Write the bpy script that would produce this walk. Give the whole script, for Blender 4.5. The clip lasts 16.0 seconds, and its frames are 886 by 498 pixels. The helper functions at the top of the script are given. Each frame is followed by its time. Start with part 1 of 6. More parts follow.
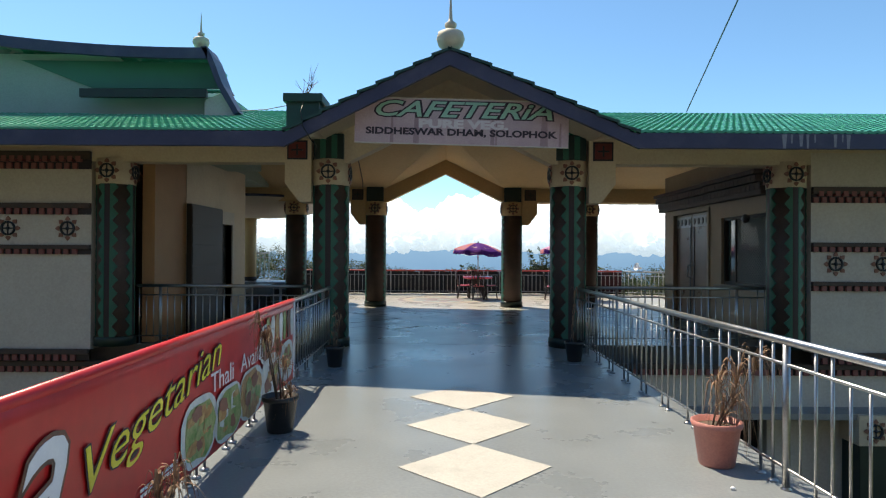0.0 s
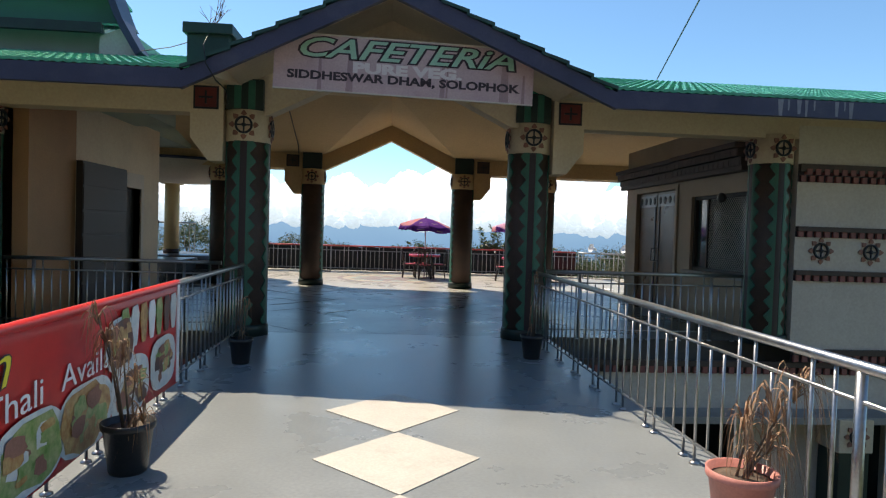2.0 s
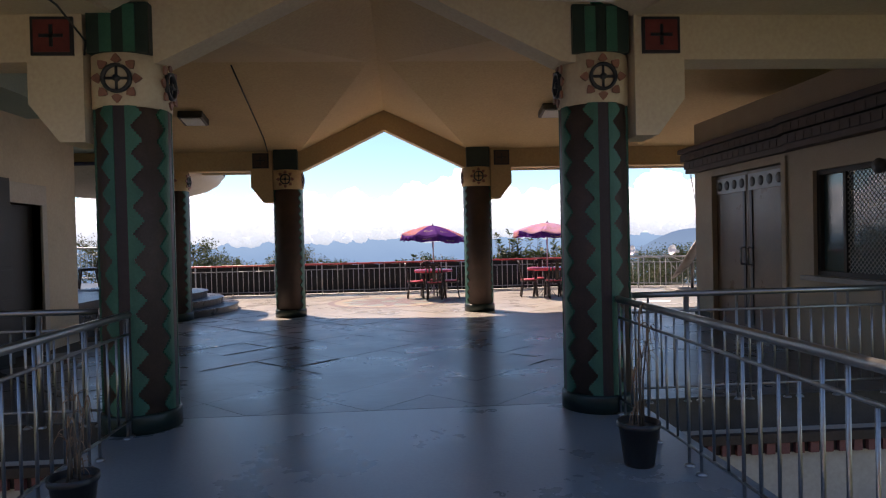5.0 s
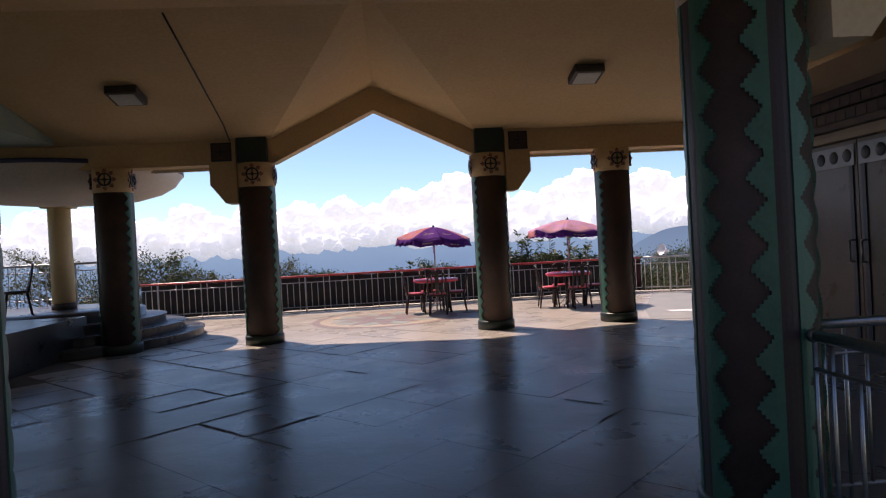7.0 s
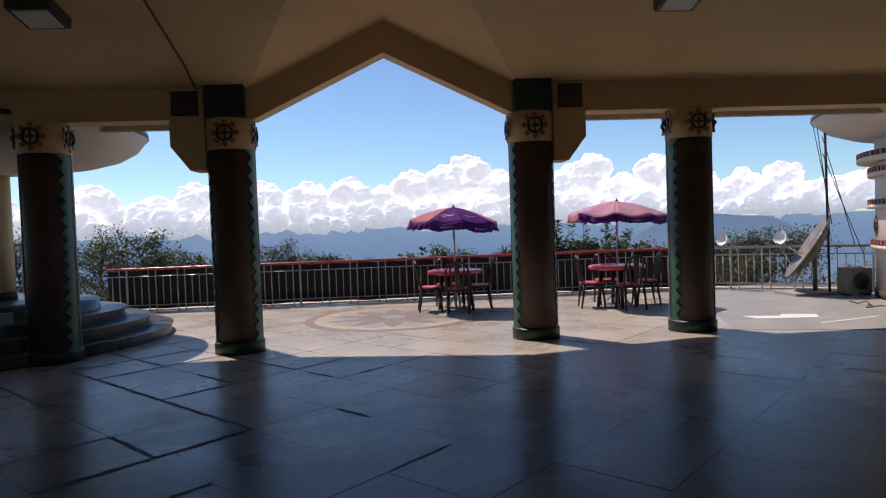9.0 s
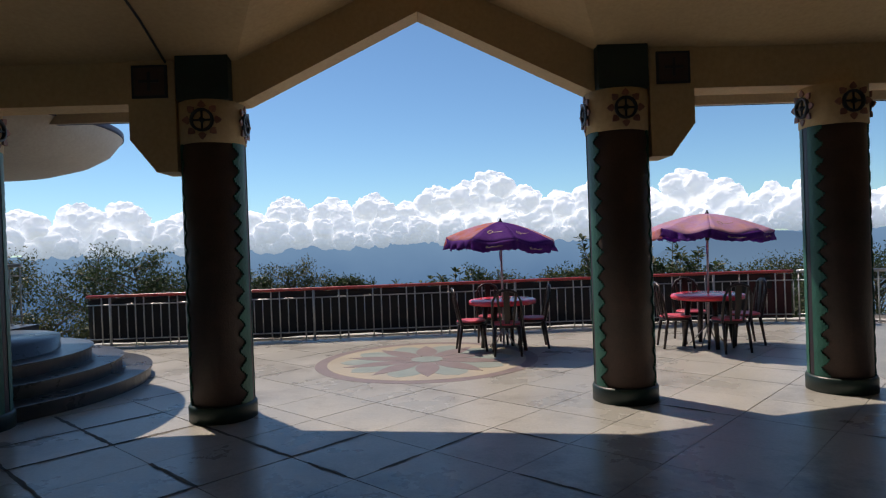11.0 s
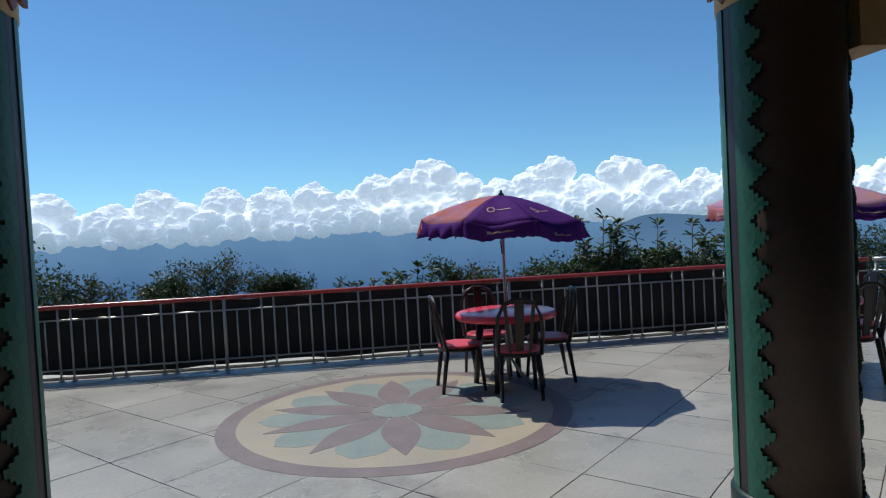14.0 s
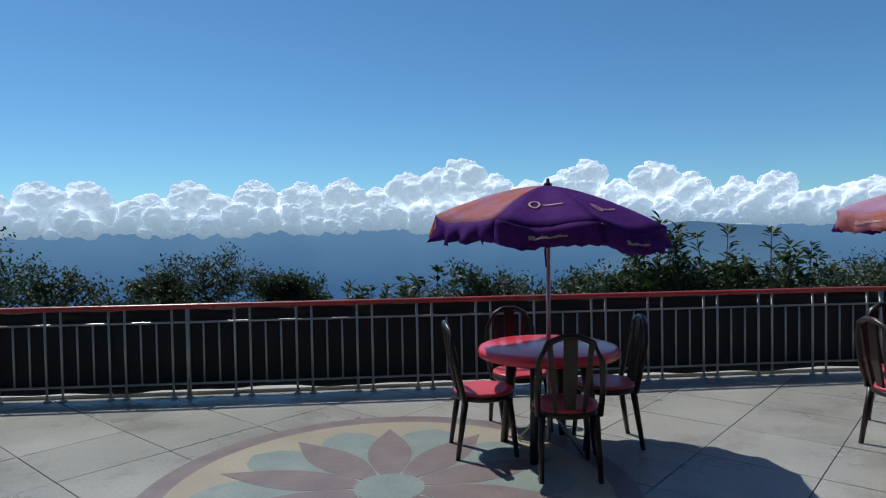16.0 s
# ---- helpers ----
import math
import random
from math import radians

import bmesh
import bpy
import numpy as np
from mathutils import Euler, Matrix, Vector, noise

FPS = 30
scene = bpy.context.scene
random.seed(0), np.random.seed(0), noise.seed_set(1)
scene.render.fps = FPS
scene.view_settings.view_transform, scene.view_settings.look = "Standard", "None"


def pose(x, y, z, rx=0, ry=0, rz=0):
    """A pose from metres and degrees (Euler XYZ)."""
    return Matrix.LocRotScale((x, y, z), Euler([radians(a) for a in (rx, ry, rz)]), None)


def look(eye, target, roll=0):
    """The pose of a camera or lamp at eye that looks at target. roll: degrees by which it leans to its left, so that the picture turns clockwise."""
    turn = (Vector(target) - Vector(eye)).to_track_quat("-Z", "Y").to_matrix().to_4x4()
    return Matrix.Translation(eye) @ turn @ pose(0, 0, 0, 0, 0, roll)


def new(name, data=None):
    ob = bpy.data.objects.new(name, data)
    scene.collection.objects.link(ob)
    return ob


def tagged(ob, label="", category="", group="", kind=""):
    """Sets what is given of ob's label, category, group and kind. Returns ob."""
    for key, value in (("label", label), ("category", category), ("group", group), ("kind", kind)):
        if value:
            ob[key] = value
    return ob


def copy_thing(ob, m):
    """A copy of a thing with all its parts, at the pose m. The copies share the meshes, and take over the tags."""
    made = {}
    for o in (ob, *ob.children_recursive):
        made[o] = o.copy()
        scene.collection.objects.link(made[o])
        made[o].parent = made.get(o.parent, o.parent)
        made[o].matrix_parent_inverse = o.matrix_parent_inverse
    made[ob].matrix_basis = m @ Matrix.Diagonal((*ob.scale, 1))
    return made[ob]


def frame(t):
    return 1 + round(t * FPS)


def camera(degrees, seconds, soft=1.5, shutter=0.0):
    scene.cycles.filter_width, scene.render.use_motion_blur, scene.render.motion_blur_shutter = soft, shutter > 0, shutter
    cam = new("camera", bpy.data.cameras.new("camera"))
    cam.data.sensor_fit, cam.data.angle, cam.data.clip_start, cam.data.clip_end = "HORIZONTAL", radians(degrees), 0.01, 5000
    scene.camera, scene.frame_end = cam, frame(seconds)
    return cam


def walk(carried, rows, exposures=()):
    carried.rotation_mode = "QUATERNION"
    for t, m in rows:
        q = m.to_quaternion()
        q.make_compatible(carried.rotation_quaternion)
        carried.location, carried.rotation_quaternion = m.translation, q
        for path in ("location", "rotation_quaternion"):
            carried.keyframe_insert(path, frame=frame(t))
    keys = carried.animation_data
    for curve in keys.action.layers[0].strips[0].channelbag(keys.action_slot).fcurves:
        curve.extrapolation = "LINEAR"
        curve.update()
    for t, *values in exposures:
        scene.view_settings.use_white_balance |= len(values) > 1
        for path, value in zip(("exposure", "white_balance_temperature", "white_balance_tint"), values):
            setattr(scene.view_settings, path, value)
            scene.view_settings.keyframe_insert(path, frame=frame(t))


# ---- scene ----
cam = camera(69.3, 16.0, 1.2)
PATH = [
    (0, (0.001, 0.019, 1.505), (0.005, 2.019, 1.517), 0.3),
    (0.5, (0.08, 0.354, 1.495), (0.122, 2.353, 1.526), 2.3),
    (1, (0.037, 0.613, 1.484), (0.138, 2.61, 1.469), 1.7),
    (1.5, (0.069, 1.018, 1.477), (0.301, 3.004, 1.461), -1.0),
    (2, (0.168, 1.526, 1.484), (0.329, 3.519, 1.426), 1.8),
    (2.5, (0.21, 2.063, 1.474), (0.372, 4.056, 1.448), -3.4),
    (3, (0.31, 2.632, 1.477), (0.402, 4.629, 1.447), -2.4),
    (3.5, (0.324, 3.229, 1.483), (0.457, 5.224, 1.459), -0.3),
    (4, (0.354, 3.794, 1.486), (0.512, 5.788, 1.486), -2.1),
    (4.2, (0.358, 4.037, 1.49), (0.473, 6.033, 1.446), -0.9),
    (6.3, (0.316, 6.528, 1.434), (0.493, 8.52, 1.437), -2.3),
    (6.5, (0.301, 6.792, 1.436), (0.423, 8.788, 1.378), -1.8),
    (7, (0.265, 7.385, 1.448), (0.428, 9.379, 1.435), -3.1),
    (7.5, (0.275, 8.022, 1.471), (0.384, 10.018, 1.404), -1.7),
    (8, (0.228, 8.625, 1.467), (0.414, 10.615, 1.411), -1.2),
    (8.5, (0.197, 9.204, 1.481), (0.409, 11.192, 1.489), -2.2),
    (8.7, (0.204, 9.434, 1.48), (0.343, 11.428, 1.415), -2.0),
    (10.8, (0.075, 11.766, 1.536), (0.229, 13.759, 1.475), -2.6),
    (11, (0.06, 11.988, 1.547), (0.127, 13.987, 1.533), -2.1),
    (11.5, (-0.001, 12.528, 1.539), (0.136, 14.523, 1.502), -0.4),
    (12, (-0.046, 13.062, 1.551), (0.11, 15.056, 1.511), -2.4),
    (12.5, (-0.073, 13.585, 1.543), (0.053, 15.58, 1.49), -0.8),
    (13, (-0.125, 14.118, 1.543), (0.094, 16.105, 1.488), -3.4),
    (13.5, (-0.109, 14.639, 1.537), (0.028, 16.632, 1.439), -1.7),
    (14, (-0.128, 15.139, 1.531), (0.117, 17.123, 1.474), -3.0),
    (14.5, (-0.084, 15.589, 1.538), (0.181, 17.57, 1.475), -2.6),
    (15, (-0.056, 16.022, 1.559), (0.204, 18.001, 1.439), -0.5),
    (15.5, (0.021, 16.428, 1.573), (0.293, 18.407, 1.478), -2.4),
    (16, (0.123, 16.815, 1.539), (0.282, 18.808, 1.484), -1.0),
]
walk(cam, [(t, look(eye, target, roll)) for t, eye, target, roll in PATH], [(0, 0.88, 7900, 8), (2.5, 0.92, 8000, 13), (4.2, 0.99, 8500, 25), (6.3, 0.76, 8200, 29), (7.2, 0.52, 8300, 31), (8, 0.38, 8200, 29), (8.7, 0.30, 7900, 26), (10.8, 0.09, 7450, 16), (12.5, -0.09, 6850, 11), (14.5, -0.17, 6250, 5), (16, -0.32, 6200, 4)])

# ---- light ----
SUN_FROM = Vector((-0.39, 0.485, 1.0)).normalized()
world = bpy.data.worlds.new("sky")
scene.world = world
world.use_nodes = True
wn, wl = world.node_tree.nodes, world.node_tree.links
sky = wn.new("ShaderNodeTexSky")
sky.sky_type = "NISHITA"
sky.sun_disc = False
sky.sun_elevation = radians(58)
sky.sun_rotation = radians(-38.8)
sky.altitude = 1500
sky.air_density = 1.0
sky.dust_density = 0.6
sky.ozone_density = 1.6
tint = wn.new("ShaderNodeMix")
tint.data_type, tint.blend_type = "RGBA", "MULTIPLY"
tint.inputs[0].default_value = 1.0
tint.inputs[7].default_value = (0.62, 0.94, 1.15, 1)
wl.new(sky.outputs["Color"], tint.inputs[6])
wl.new(tint.outputs[2], wn["Background"].inputs["Color"])
wn["Background"].inputs["Strength"].default_value = 0.108
sun = new("sun", bpy.data.lights.new("sun", "SUN"))
sun.data.energy, sun.data.angle, sun.data.color = 4.0, radians(0.53), (1.0, 0.95, 0.87)
sun.matrix_world = look(SUN_FROM * 60, (0, 0, 0))


# ---- materials ----
def surf(name, a, b, rough=0.6, scale=3.0, metal=0.0, bump=0.15, fine=60.0, spec=0.5, rough_var=0.1, stain=None, stain_scale=0.8, stain_amt=0.5, vary=0.0):
    """Two mixed tones, fine grain, optional stains, uneven gloss and a little relief."""
    m = bpy.data.materials.new(name)
    m.use_nodes = True
    n, l = m.node_tree.nodes, m.node_tree.links
    p = n["Principled BSDF"]
    tc = n.new("ShaderNodeTexCoord")
    big = n.new("ShaderNodeTexNoise")
    big.inputs["Scale"].default_value, big.inputs["Detail"].default_value, big.inputs["Roughness"].default_value = scale, 6, 0.62
    small = n.new("ShaderNodeTexNoise")
    small.inputs["Scale"].default_value, small.inputs["Detail"].default_value = fine, 3
    geo = n.new("ShaderNodeNewGeometry")
    for t in (big, small):
        l.new(geo.outputs["Position"], t.inputs["Vector"])
    ramp = n.new("ShaderNodeMapRange")
    ramp.inputs[1].default_value, ramp.inputs[2].default_value = 0.32, 0.68
    l.new(big.outputs["Fac"], ramp.inputs[0])
    mix = n.new("ShaderNodeMix")
    mix.data_type = "RGBA"
    mix.inputs[6].default_value, mix.inputs[7].default_value = (*a, 1), (*b, 1)
    l.new(ramp.outputs[0], mix.inputs[0])
    col = mix.outputs[2]
    grain = n.new("ShaderNodeMix")
    grain.data_type, grain.blend_type = "RGBA", "OVERLAY"
    grain.inputs[0].default_value = 0.22
    l.new(col, grain.inputs[6])
    l.new(small.outputs["Fac"], grain.inputs[7])
    col = grain.outputs[2]
    if stain:
        s = n.new("ShaderNodeTexNoise")
        s.inputs["Scale"].default_value, s.inputs["Detail"].default_value, s.inputs["Roughness"].default_value = stain_scale, 8, 0.7
        l.new(geo.outputs["Position"], s.inputs["Vector"])
        r = n.new("ShaderNodeMapRange")
        r.inputs[1].default_value, r.inputs[2].default_value, r.inputs[4].default_value = 0.52, 0.72, stain_amt
        l.new(s.outputs["Fac"], r.inputs[0])
        mm = n.new("ShaderNodeMix")
        mm.data_type = "RGBA"
        mm.inputs[7].default_value = (*stain, 1)
        l.new(r.outputs[0], mm.inputs[0])
        l.new(col, mm.inputs[6])
        col = mm.outputs[2]
    if vary:
        oi = n.new("ShaderNodeObjectInfo")
        vr = n.new("ShaderNodeMapRange")
        vr.inputs[3].default_value, vr.inputs[4].default_value = 1 - vary, 1 + vary
        l.new(oi.outputs["Random"], vr.inputs[0])
        hs = n.new("ShaderNodeHueSaturation")
        l.new(vr.outputs[0], hs.inputs["Value"])
        l.new(col, hs.inputs["Color"])
        col = hs.outputs[0]
    l.new(col, p.inputs["Base Color"])
    rr = n.new("ShaderNodeMapRange")
    rr.inputs[3].default_value, rr.inputs[4].default_value = max(0.02, rough - rough_var), min(1, rough + rough_var)
    l.new(big.outputs["Fac"], rr.inputs[0])
    l.new(rr.outputs[0], p.inputs["Roughness"])
    p.inputs["Metallic"].default_value = metal
    p.inputs["Specular IOR Level"].default_value = spec
    if bump:
        bp = n.new("ShaderNodeBump")
        bp.inputs["Strength"].default_value, bp.inputs["Distance"].default_value = bump, 0.01
        l.new(small.outputs["Fac"], bp.inputs["Height"])
        l.new(bp.outputs["Normal"], p.inputs["Normal"])
    return m


M = {}
M["slab"] = surf("floor_slab_concrete", (0.325, 0.314, 0.288), (0.435, 0.415, 0.38), 0.30, 0.9, bump=0.10, fine=38, spec=0.33, rough_var=0.17, stain=(0.19, 0.17, 0.15), stain_scale=1.3, stain_amt=0.8, vary=0.06)
# worn grey paint over the slabs of the hall's front half
nt = M["slab"].node_tree
pb = nt.nodes["Principled BSDF"]
src = pb.inputs["Base Color"].links[0].from_socket
pos = nt.nodes.new("ShaderNodeNewGeometry")
spl = nt.nodes.new("ShaderNodeSeparateXYZ")
nt.links.new(pos.outputs["Position"], spl.inputs[0])
wear = nt.nodes.new("ShaderNodeTexNoise")
wear.inputs["Scale"].default_value, wear.inputs["Detail"].default_value, wear.inputs["Roughness"].default_value = 1.1, 9, 0.7
nt.links.new(pos.outputs["Position"], wear.inputs["Vector"])
off = nt.nodes.new("ShaderNodeMath")
off.operation = "MULTIPLY_ADD"
off.inputs[1].default_value = 7.0
nt.links.new(wear.outputs["Fac"], off.inputs[0])
nt.links.new(spl.outputs["Y"], off.inputs[2])
msk = nt.nodes.new("ShaderNodeMapRange")
msk.inputs[1].default_value, msk.inputs[2].default_value, msk.inputs[3].default_value, msk.inputs[4].default_value = 17.9, 19.4, 0.9, 0.0
nt.links.new(off.outputs[0], msk.inputs[0])
pm = nt.nodes.new("ShaderNodeMix")
pm.data_type = "RGBA"
pm.inputs[7].default_value = (0.082, 0.090, 0.104, 1)
nt.links.new(msk.outputs[0], pm.inputs[0])
nt.links.new(src, pm.inputs[6])
nt.links.new(pm.outputs[2], pb.inputs["Base Color"])
# trodden, uneven surface that breaks up the sheen
dent = nt.nodes.new("ShaderNodeTexNoise")
dent.inputs["Scale"].default_value, dent.inputs["Detail"].default_value = 5.0, 4
nt.links.new(pos.outputs["Position"], dent.inputs["Vector"])
db = nt.nodes.new("ShaderNodeBump")
db.inputs["Strength"].default_value, db.inputs["Distance"].default_value = 0.35, 0.012
nt.links.new(dent.outputs["Fac"], db.inputs["Height"])
nt.links.new(pb.inputs["Normal"].links[0].from_socket, db.inputs["Normal"])
nt.links.new(db.outputs["Normal"], pb.inputs["Normal"])
M["joint"] = surf("floor_joint_dark", (0.040, 0.036, 0.032), (0.145, 0.13, 0.112), 0.8, 0.8)
M["bridge"] = surf("grey_floor_paint", (0.178, 0.196, 0.206), (0.228, 0.248, 0.258), 0.29, 0.9, bump=0.05, fine=40, rough_var=0.1, stain=(0.30, 0.31, 0.30), stain_scale=0.5, stain_amt=0.35)
M["greypaint"] = surf("worn_grey_paint", (0.22, 0.235, 0.235), (0.30, 0.31, 0.30), 0.5, 1.5, stain=(0.40, 0.40, 0.38), stain_scale=1.6, stain_amt=0.6)
M["diamond"] = surf("cream_floor_paint", (0.43, 0.41, 0.37), (0.49, 0.465, 0.42), 0.5, 4, stain=(0.33, 0.32, 0.29), stain_scale=3.5, stain_amt=0.7)
M["cream"] = surf("cream_wall_paint", (0.62, 0.50, 0.36), (0.69, 0.56, 0.41), 0.75, 0.8, bump=0.08, fine=30, stain=(0.42, 0.33, 0.23), stain_scale=0.7, stain_amt=0.35)
M["ceiling"] = surf("ochre_ceiling_paint", (0.58, 0.40, 0.21), (0.63, 0.45, 0.245), 0.7, 0.6, bump=0.05, fine=25, stain=(0.45, 0.32, 0.18), stain_scale=0.5, stain_amt=0.4)
M["white"] = surf("off_white_wall", (0.57, 0.50, 0.43), (0.64, 0.57, 0.49), 0.8, 1.1, bump=0.1, fine=30, stain=(0.50, 0.46, 0.40), stain_scale=0.9, stain_amt=0.4)
M["tan"] = surf("tan_room_wall", (0.33, 0.26, 0.185), (0.39, 0.31, 0.225), 0.7, 0.9, stain=(0.25, 0.195, 0.14), stain_scale=1.0, stain_amt=0.4)
M["orange"] = surf("tan_orange_wall", (0.33, 0.17, 0.075), (0.40, 0.215, 0.10), 0.75, 1.2)
M["navy"] = surf("navy_fascia_paint", (0.035, 0.040, 0.085), (0.055, 0.060, 0.115), 0.5, 2.0, stain=(0.16, 0.16, 0.20), stain_scale=2.2, stain_amt=0.25)
M["tile"] = surf("green_roof_tile", (0.030, 0.33, 0.20), (0.065, 0.44, 0.28), 0.26, 2.5, stain=(0.14, 0.30, 0.20), stain_scale=1.4, stain_amt=0.4)
M["palegreen"] = surf("pale_green_wall", (0.30, 0.38, 0.335), (0.36, 0.44, 0.39), 0.75, 0.9, stain=(0.24, 0.30, 0.26), stain_scale=0.8, stain_amt=0.4)
M["signstain"] = surf("sign_water_stain", (0.34, 0.215, 0.23), (0.40, 0.26, 0.27), 0.6, 6.0)
M["drip"] = surf("pale_lime_streak", (0.20, 0.20, 0.235), (0.30, 0.30, 0.33), 0.7, 9.0)
M["soffit"] = surf("green_soffit_paint", (0.035, 0.17, 0.115), (0.045, 0.21, 0.145), 0.6, 1.0)
M["maroon"] = surf("maroon_column_paint", (0.066, 0.047, 0.041), (0.094, 0.064, 0.055), 0.58, 3.0, spec=0.3, stain=(0.13, 0.08, 0.065), stain_scale=3, stain_amt=0.4)
M["zig"] = surf("green_column_paint", (0.014, 0.105, 0.072), (0.026, 0.150, 0.104), 0.45, 5.0, stain=(0.03, 0.10, 0.07), stain_scale=5, stain_amt=0.4)
M["dkgreen"] = surf("dark_green_paint", (0.008, 0.022, 0.020), (0.014, 0.036, 0.030), 0.42, 4.0)
M["black"] = surf("dark_strip_paint", (0.022, 0.014, 0.020), (0.035, 0.022, 0.028), 0.45, 4.0)
M["red"] = surf("red_paint", (0.23, 0.075, 0.07), (0.30, 0.105, 0.095), 0.6, 5.0)
M["plaque"] = surf("dark_red_plaque", (0.13, 0.022, 0.022), (0.19, 0.034, 0.032), 0.5, 5.0)
M["emblem"] = surf("near_black_emblem", (0.012, 0.014, 0.02), (0.025, 0.027, 0.035), 0.4, 8.0)
M["petal"] = surf("brick_red_relief", (0.24, 0.10, 0.07), (0.32, 0.14, 0.10), 0.55, 8.0)
M["steel"] = surf("stainless_steel", (0.34, 0.34, 0.34), (0.44, 0.435, 0.43), 0.33, 8.0, metal=1.0, bump=0.02, rough_var=0.07)
M["steel2"] = surf("dull_weathered_steel", (0.40, 0.38, 0.35), (0.52, 0.50, 0.46), 0.45, 8.0, metal=0.45, bump=0.02, rough_var=0.07)
M["redrail"] = surf("red_painted_rail", (0.34, 0.035, 0.035), (0.45, 0.06, 0.05), 0.3, 6.0, bump=0.04)
M["cloth"] = surf("black_shade_cloth", (0.010, 0.009, 0.010), (0.022, 0.019, 0.018), 0.8, 2.0, bump=0.3, fine=90)
M["endcloth"] = surf("dark_red_cloth", (0.040, 0.007, 0.008), (0.060, 0.011, 0.012), 0.8, 3.0, bump=0.3, fine=90)
M["banner"] = surf("red_vinyl", (0.50, 0.012, 0.014), (0.58, 0.022, 0.022), 0.36, 1.2, bump=0.05, fine=9)
M["sign"] = surf("pale_pink_flex", (0.50, 0.345, 0.36), (0.58, 0.42, 0.42), 0.55, 2.0, stain=(0.42, 0.27, 0.28), stain_scale=3, stain_amt=0.6)
M["letter_d"] = surf("dark_letter", (0.035, 0.02, 0.03), (0.05, 0.03, 0.04), 0.5, 6.0)
M["letter_g"] = surf("pale_green_letter", (0.28, 0.52, 0.38), (0.34, 0.58, 0.43), 0.5, 6.0)
M["letter_p"] = surf("faded_letter", (0.66, 0.58, 0.58), (0.72, 0.64, 0.62), 0.5, 6.0)
M["letter_y"] = surf("yellow_letter", (0.72, 0.62, 0.03), (0.78, 0.68, 0.05), 0.4, 6.0)
M["letter_w"] = surf("white_letter", (0.75, 0.75, 0.78), (0.82, 0.82, 0.84), 0.4, 6.0)
M["foodgreen"] = surf("print_green", (0.10, 0.25, 0.04), (0.42, 0.42, 0.20), 0.4, 14.0, fine=40)
M["foodbrown"] = surf("print_brown", (0.35, 0.13, 0.03), (0.55, 0.38, 0.16), 0.4, 18.0, fine=40)
M["foodwhite"] = surf("print_white", (0.70, 0.70, 0.66), (0.50, 0.56, 0.60), 0.4, 10.0, fine=30)
M["fooddark"] = surf("print_dark", (0.05, 0.03, 0.03), (0.20, 0.06, 0.03), 0.4, 12.0, fine=30)
M["petal_p"] = surf("floor_motif_purple", (0.20, 0.155, 0.155), (0.26, 0.205, 0.20), 0.42, 5.0, stain=(0.30, 0.25, 0.23), stain_scale=6, stain_amt=0.4)
M["petal_g"] = surf("floor_motif_green", (0.22, 0.27, 0.25), (0.29, 0.33, 0.305), 0.42, 5.0, stain=(0.32, 0.33, 0.29), stain_scale=6, stain_amt=0.4)
M["motif_c"] = surf("floor_motif_cream", (0.38, 0.325, 0.245), (0.45, 0.39, 0.30), 0.42, 1.4, stain=(0.35, 0.335, 0.30), stain_scale=1.1, stain_amt=0.95)
M["tabletop"] = surf("pink_red_plastic", (0.74, 0.05, 0.085), (0.80, 0.07, 0.10), 0.22, 3.0, bump=0.03, rough_var=0.06)
M["seatpink"] = surf("pink_seat_plastic", (0.62, 0.075, 0.10), (0.70, 0.10, 0.13), 0.35, 4.0, bump=0.05)
M["darkplastic"] = surf("dark_brown_plastic", (0.020, 0.011, 0.010), (0.034, 0.019, 0.016), 0.33, 5.0, bump=0.05)
M["pole"] = surf("painted_metal_pole", (0.50, 0.40, 0.42), (0.58, 0.48, 0.50), 0.4, 9.0, metal=0.3)
M["wood"] = surf("brown_varnished_door", (0.10, 0.055, 0.03), (0.15, 0.085, 0.045), 0.3, 2.0, bump=0.1, fine=25)
M["darkpanel"] = surf("dark_shutter", (0.018, 0.013, 0.011), (0.032, 0.024, 0.020), 0.6, 2.0)
# near-black colour that stands for the shade in openings
M["dark"] = surf("opening_shade", (0.015, 0.015, 0.015), (0.022, 0.022, 0.022), 0.8, 2.0)
M["terracotta"] = surf("terracotta_plastic", (0.42, 0.155, 0.13), (0.50, 0.20, 0.165), 0.5, 6.0)
M["blackpot"] = surf("black_pot_plastic", (0.012, 0.012, 0.013), (0.022, 0.022, 0.023), 0.4, 6.0)
M["soil"] = surf("dry_soil", (0.07, 0.05, 0.035), (0.12, 0.085, 0.06), 0.95, 20.0, bump=0.6)
M["dryleaf"] = surf("dry_leaf", (0.17, 0.085, 0.05), (0.40, 0.25, 0.15), 0.8, 14.0)
M["stone"] = surf("dark_step_stone", (0.028, 0.028, 0.031), (0.055, 0.055, 0.060), 0.30, 2.5, rough_var=0.12)
M["yellowcol"] = surf("pale_yellow_paint", (0.55, 0.42, 0.22), (0.62, 0.48, 0.27), 0.7, 1.5)
M["dish"] = surf("satellite_dish_mesh", (0.16, 0.15, 0.145), (0.24, 0.22, 0.21), 0.5, 5.0, metal=0.4)
M["concrete"] = surf("plain_concrete", (0.27, 0.26, 0.245), (0.36, 0.345, 0.32), 0.85, 1.2, stain=(0.18, 0.17, 0.155), stain_scale=0.9, stain_amt=0.6)
M["kerb"] = surf("pale_kerb", (0.40, 0.385, 0.36), (0.50, 0.48, 0.45), 0.8, 2.0, stain=(0.34, 0.33, 0.30), stain_scale=2.0, stain_amt=0.6)
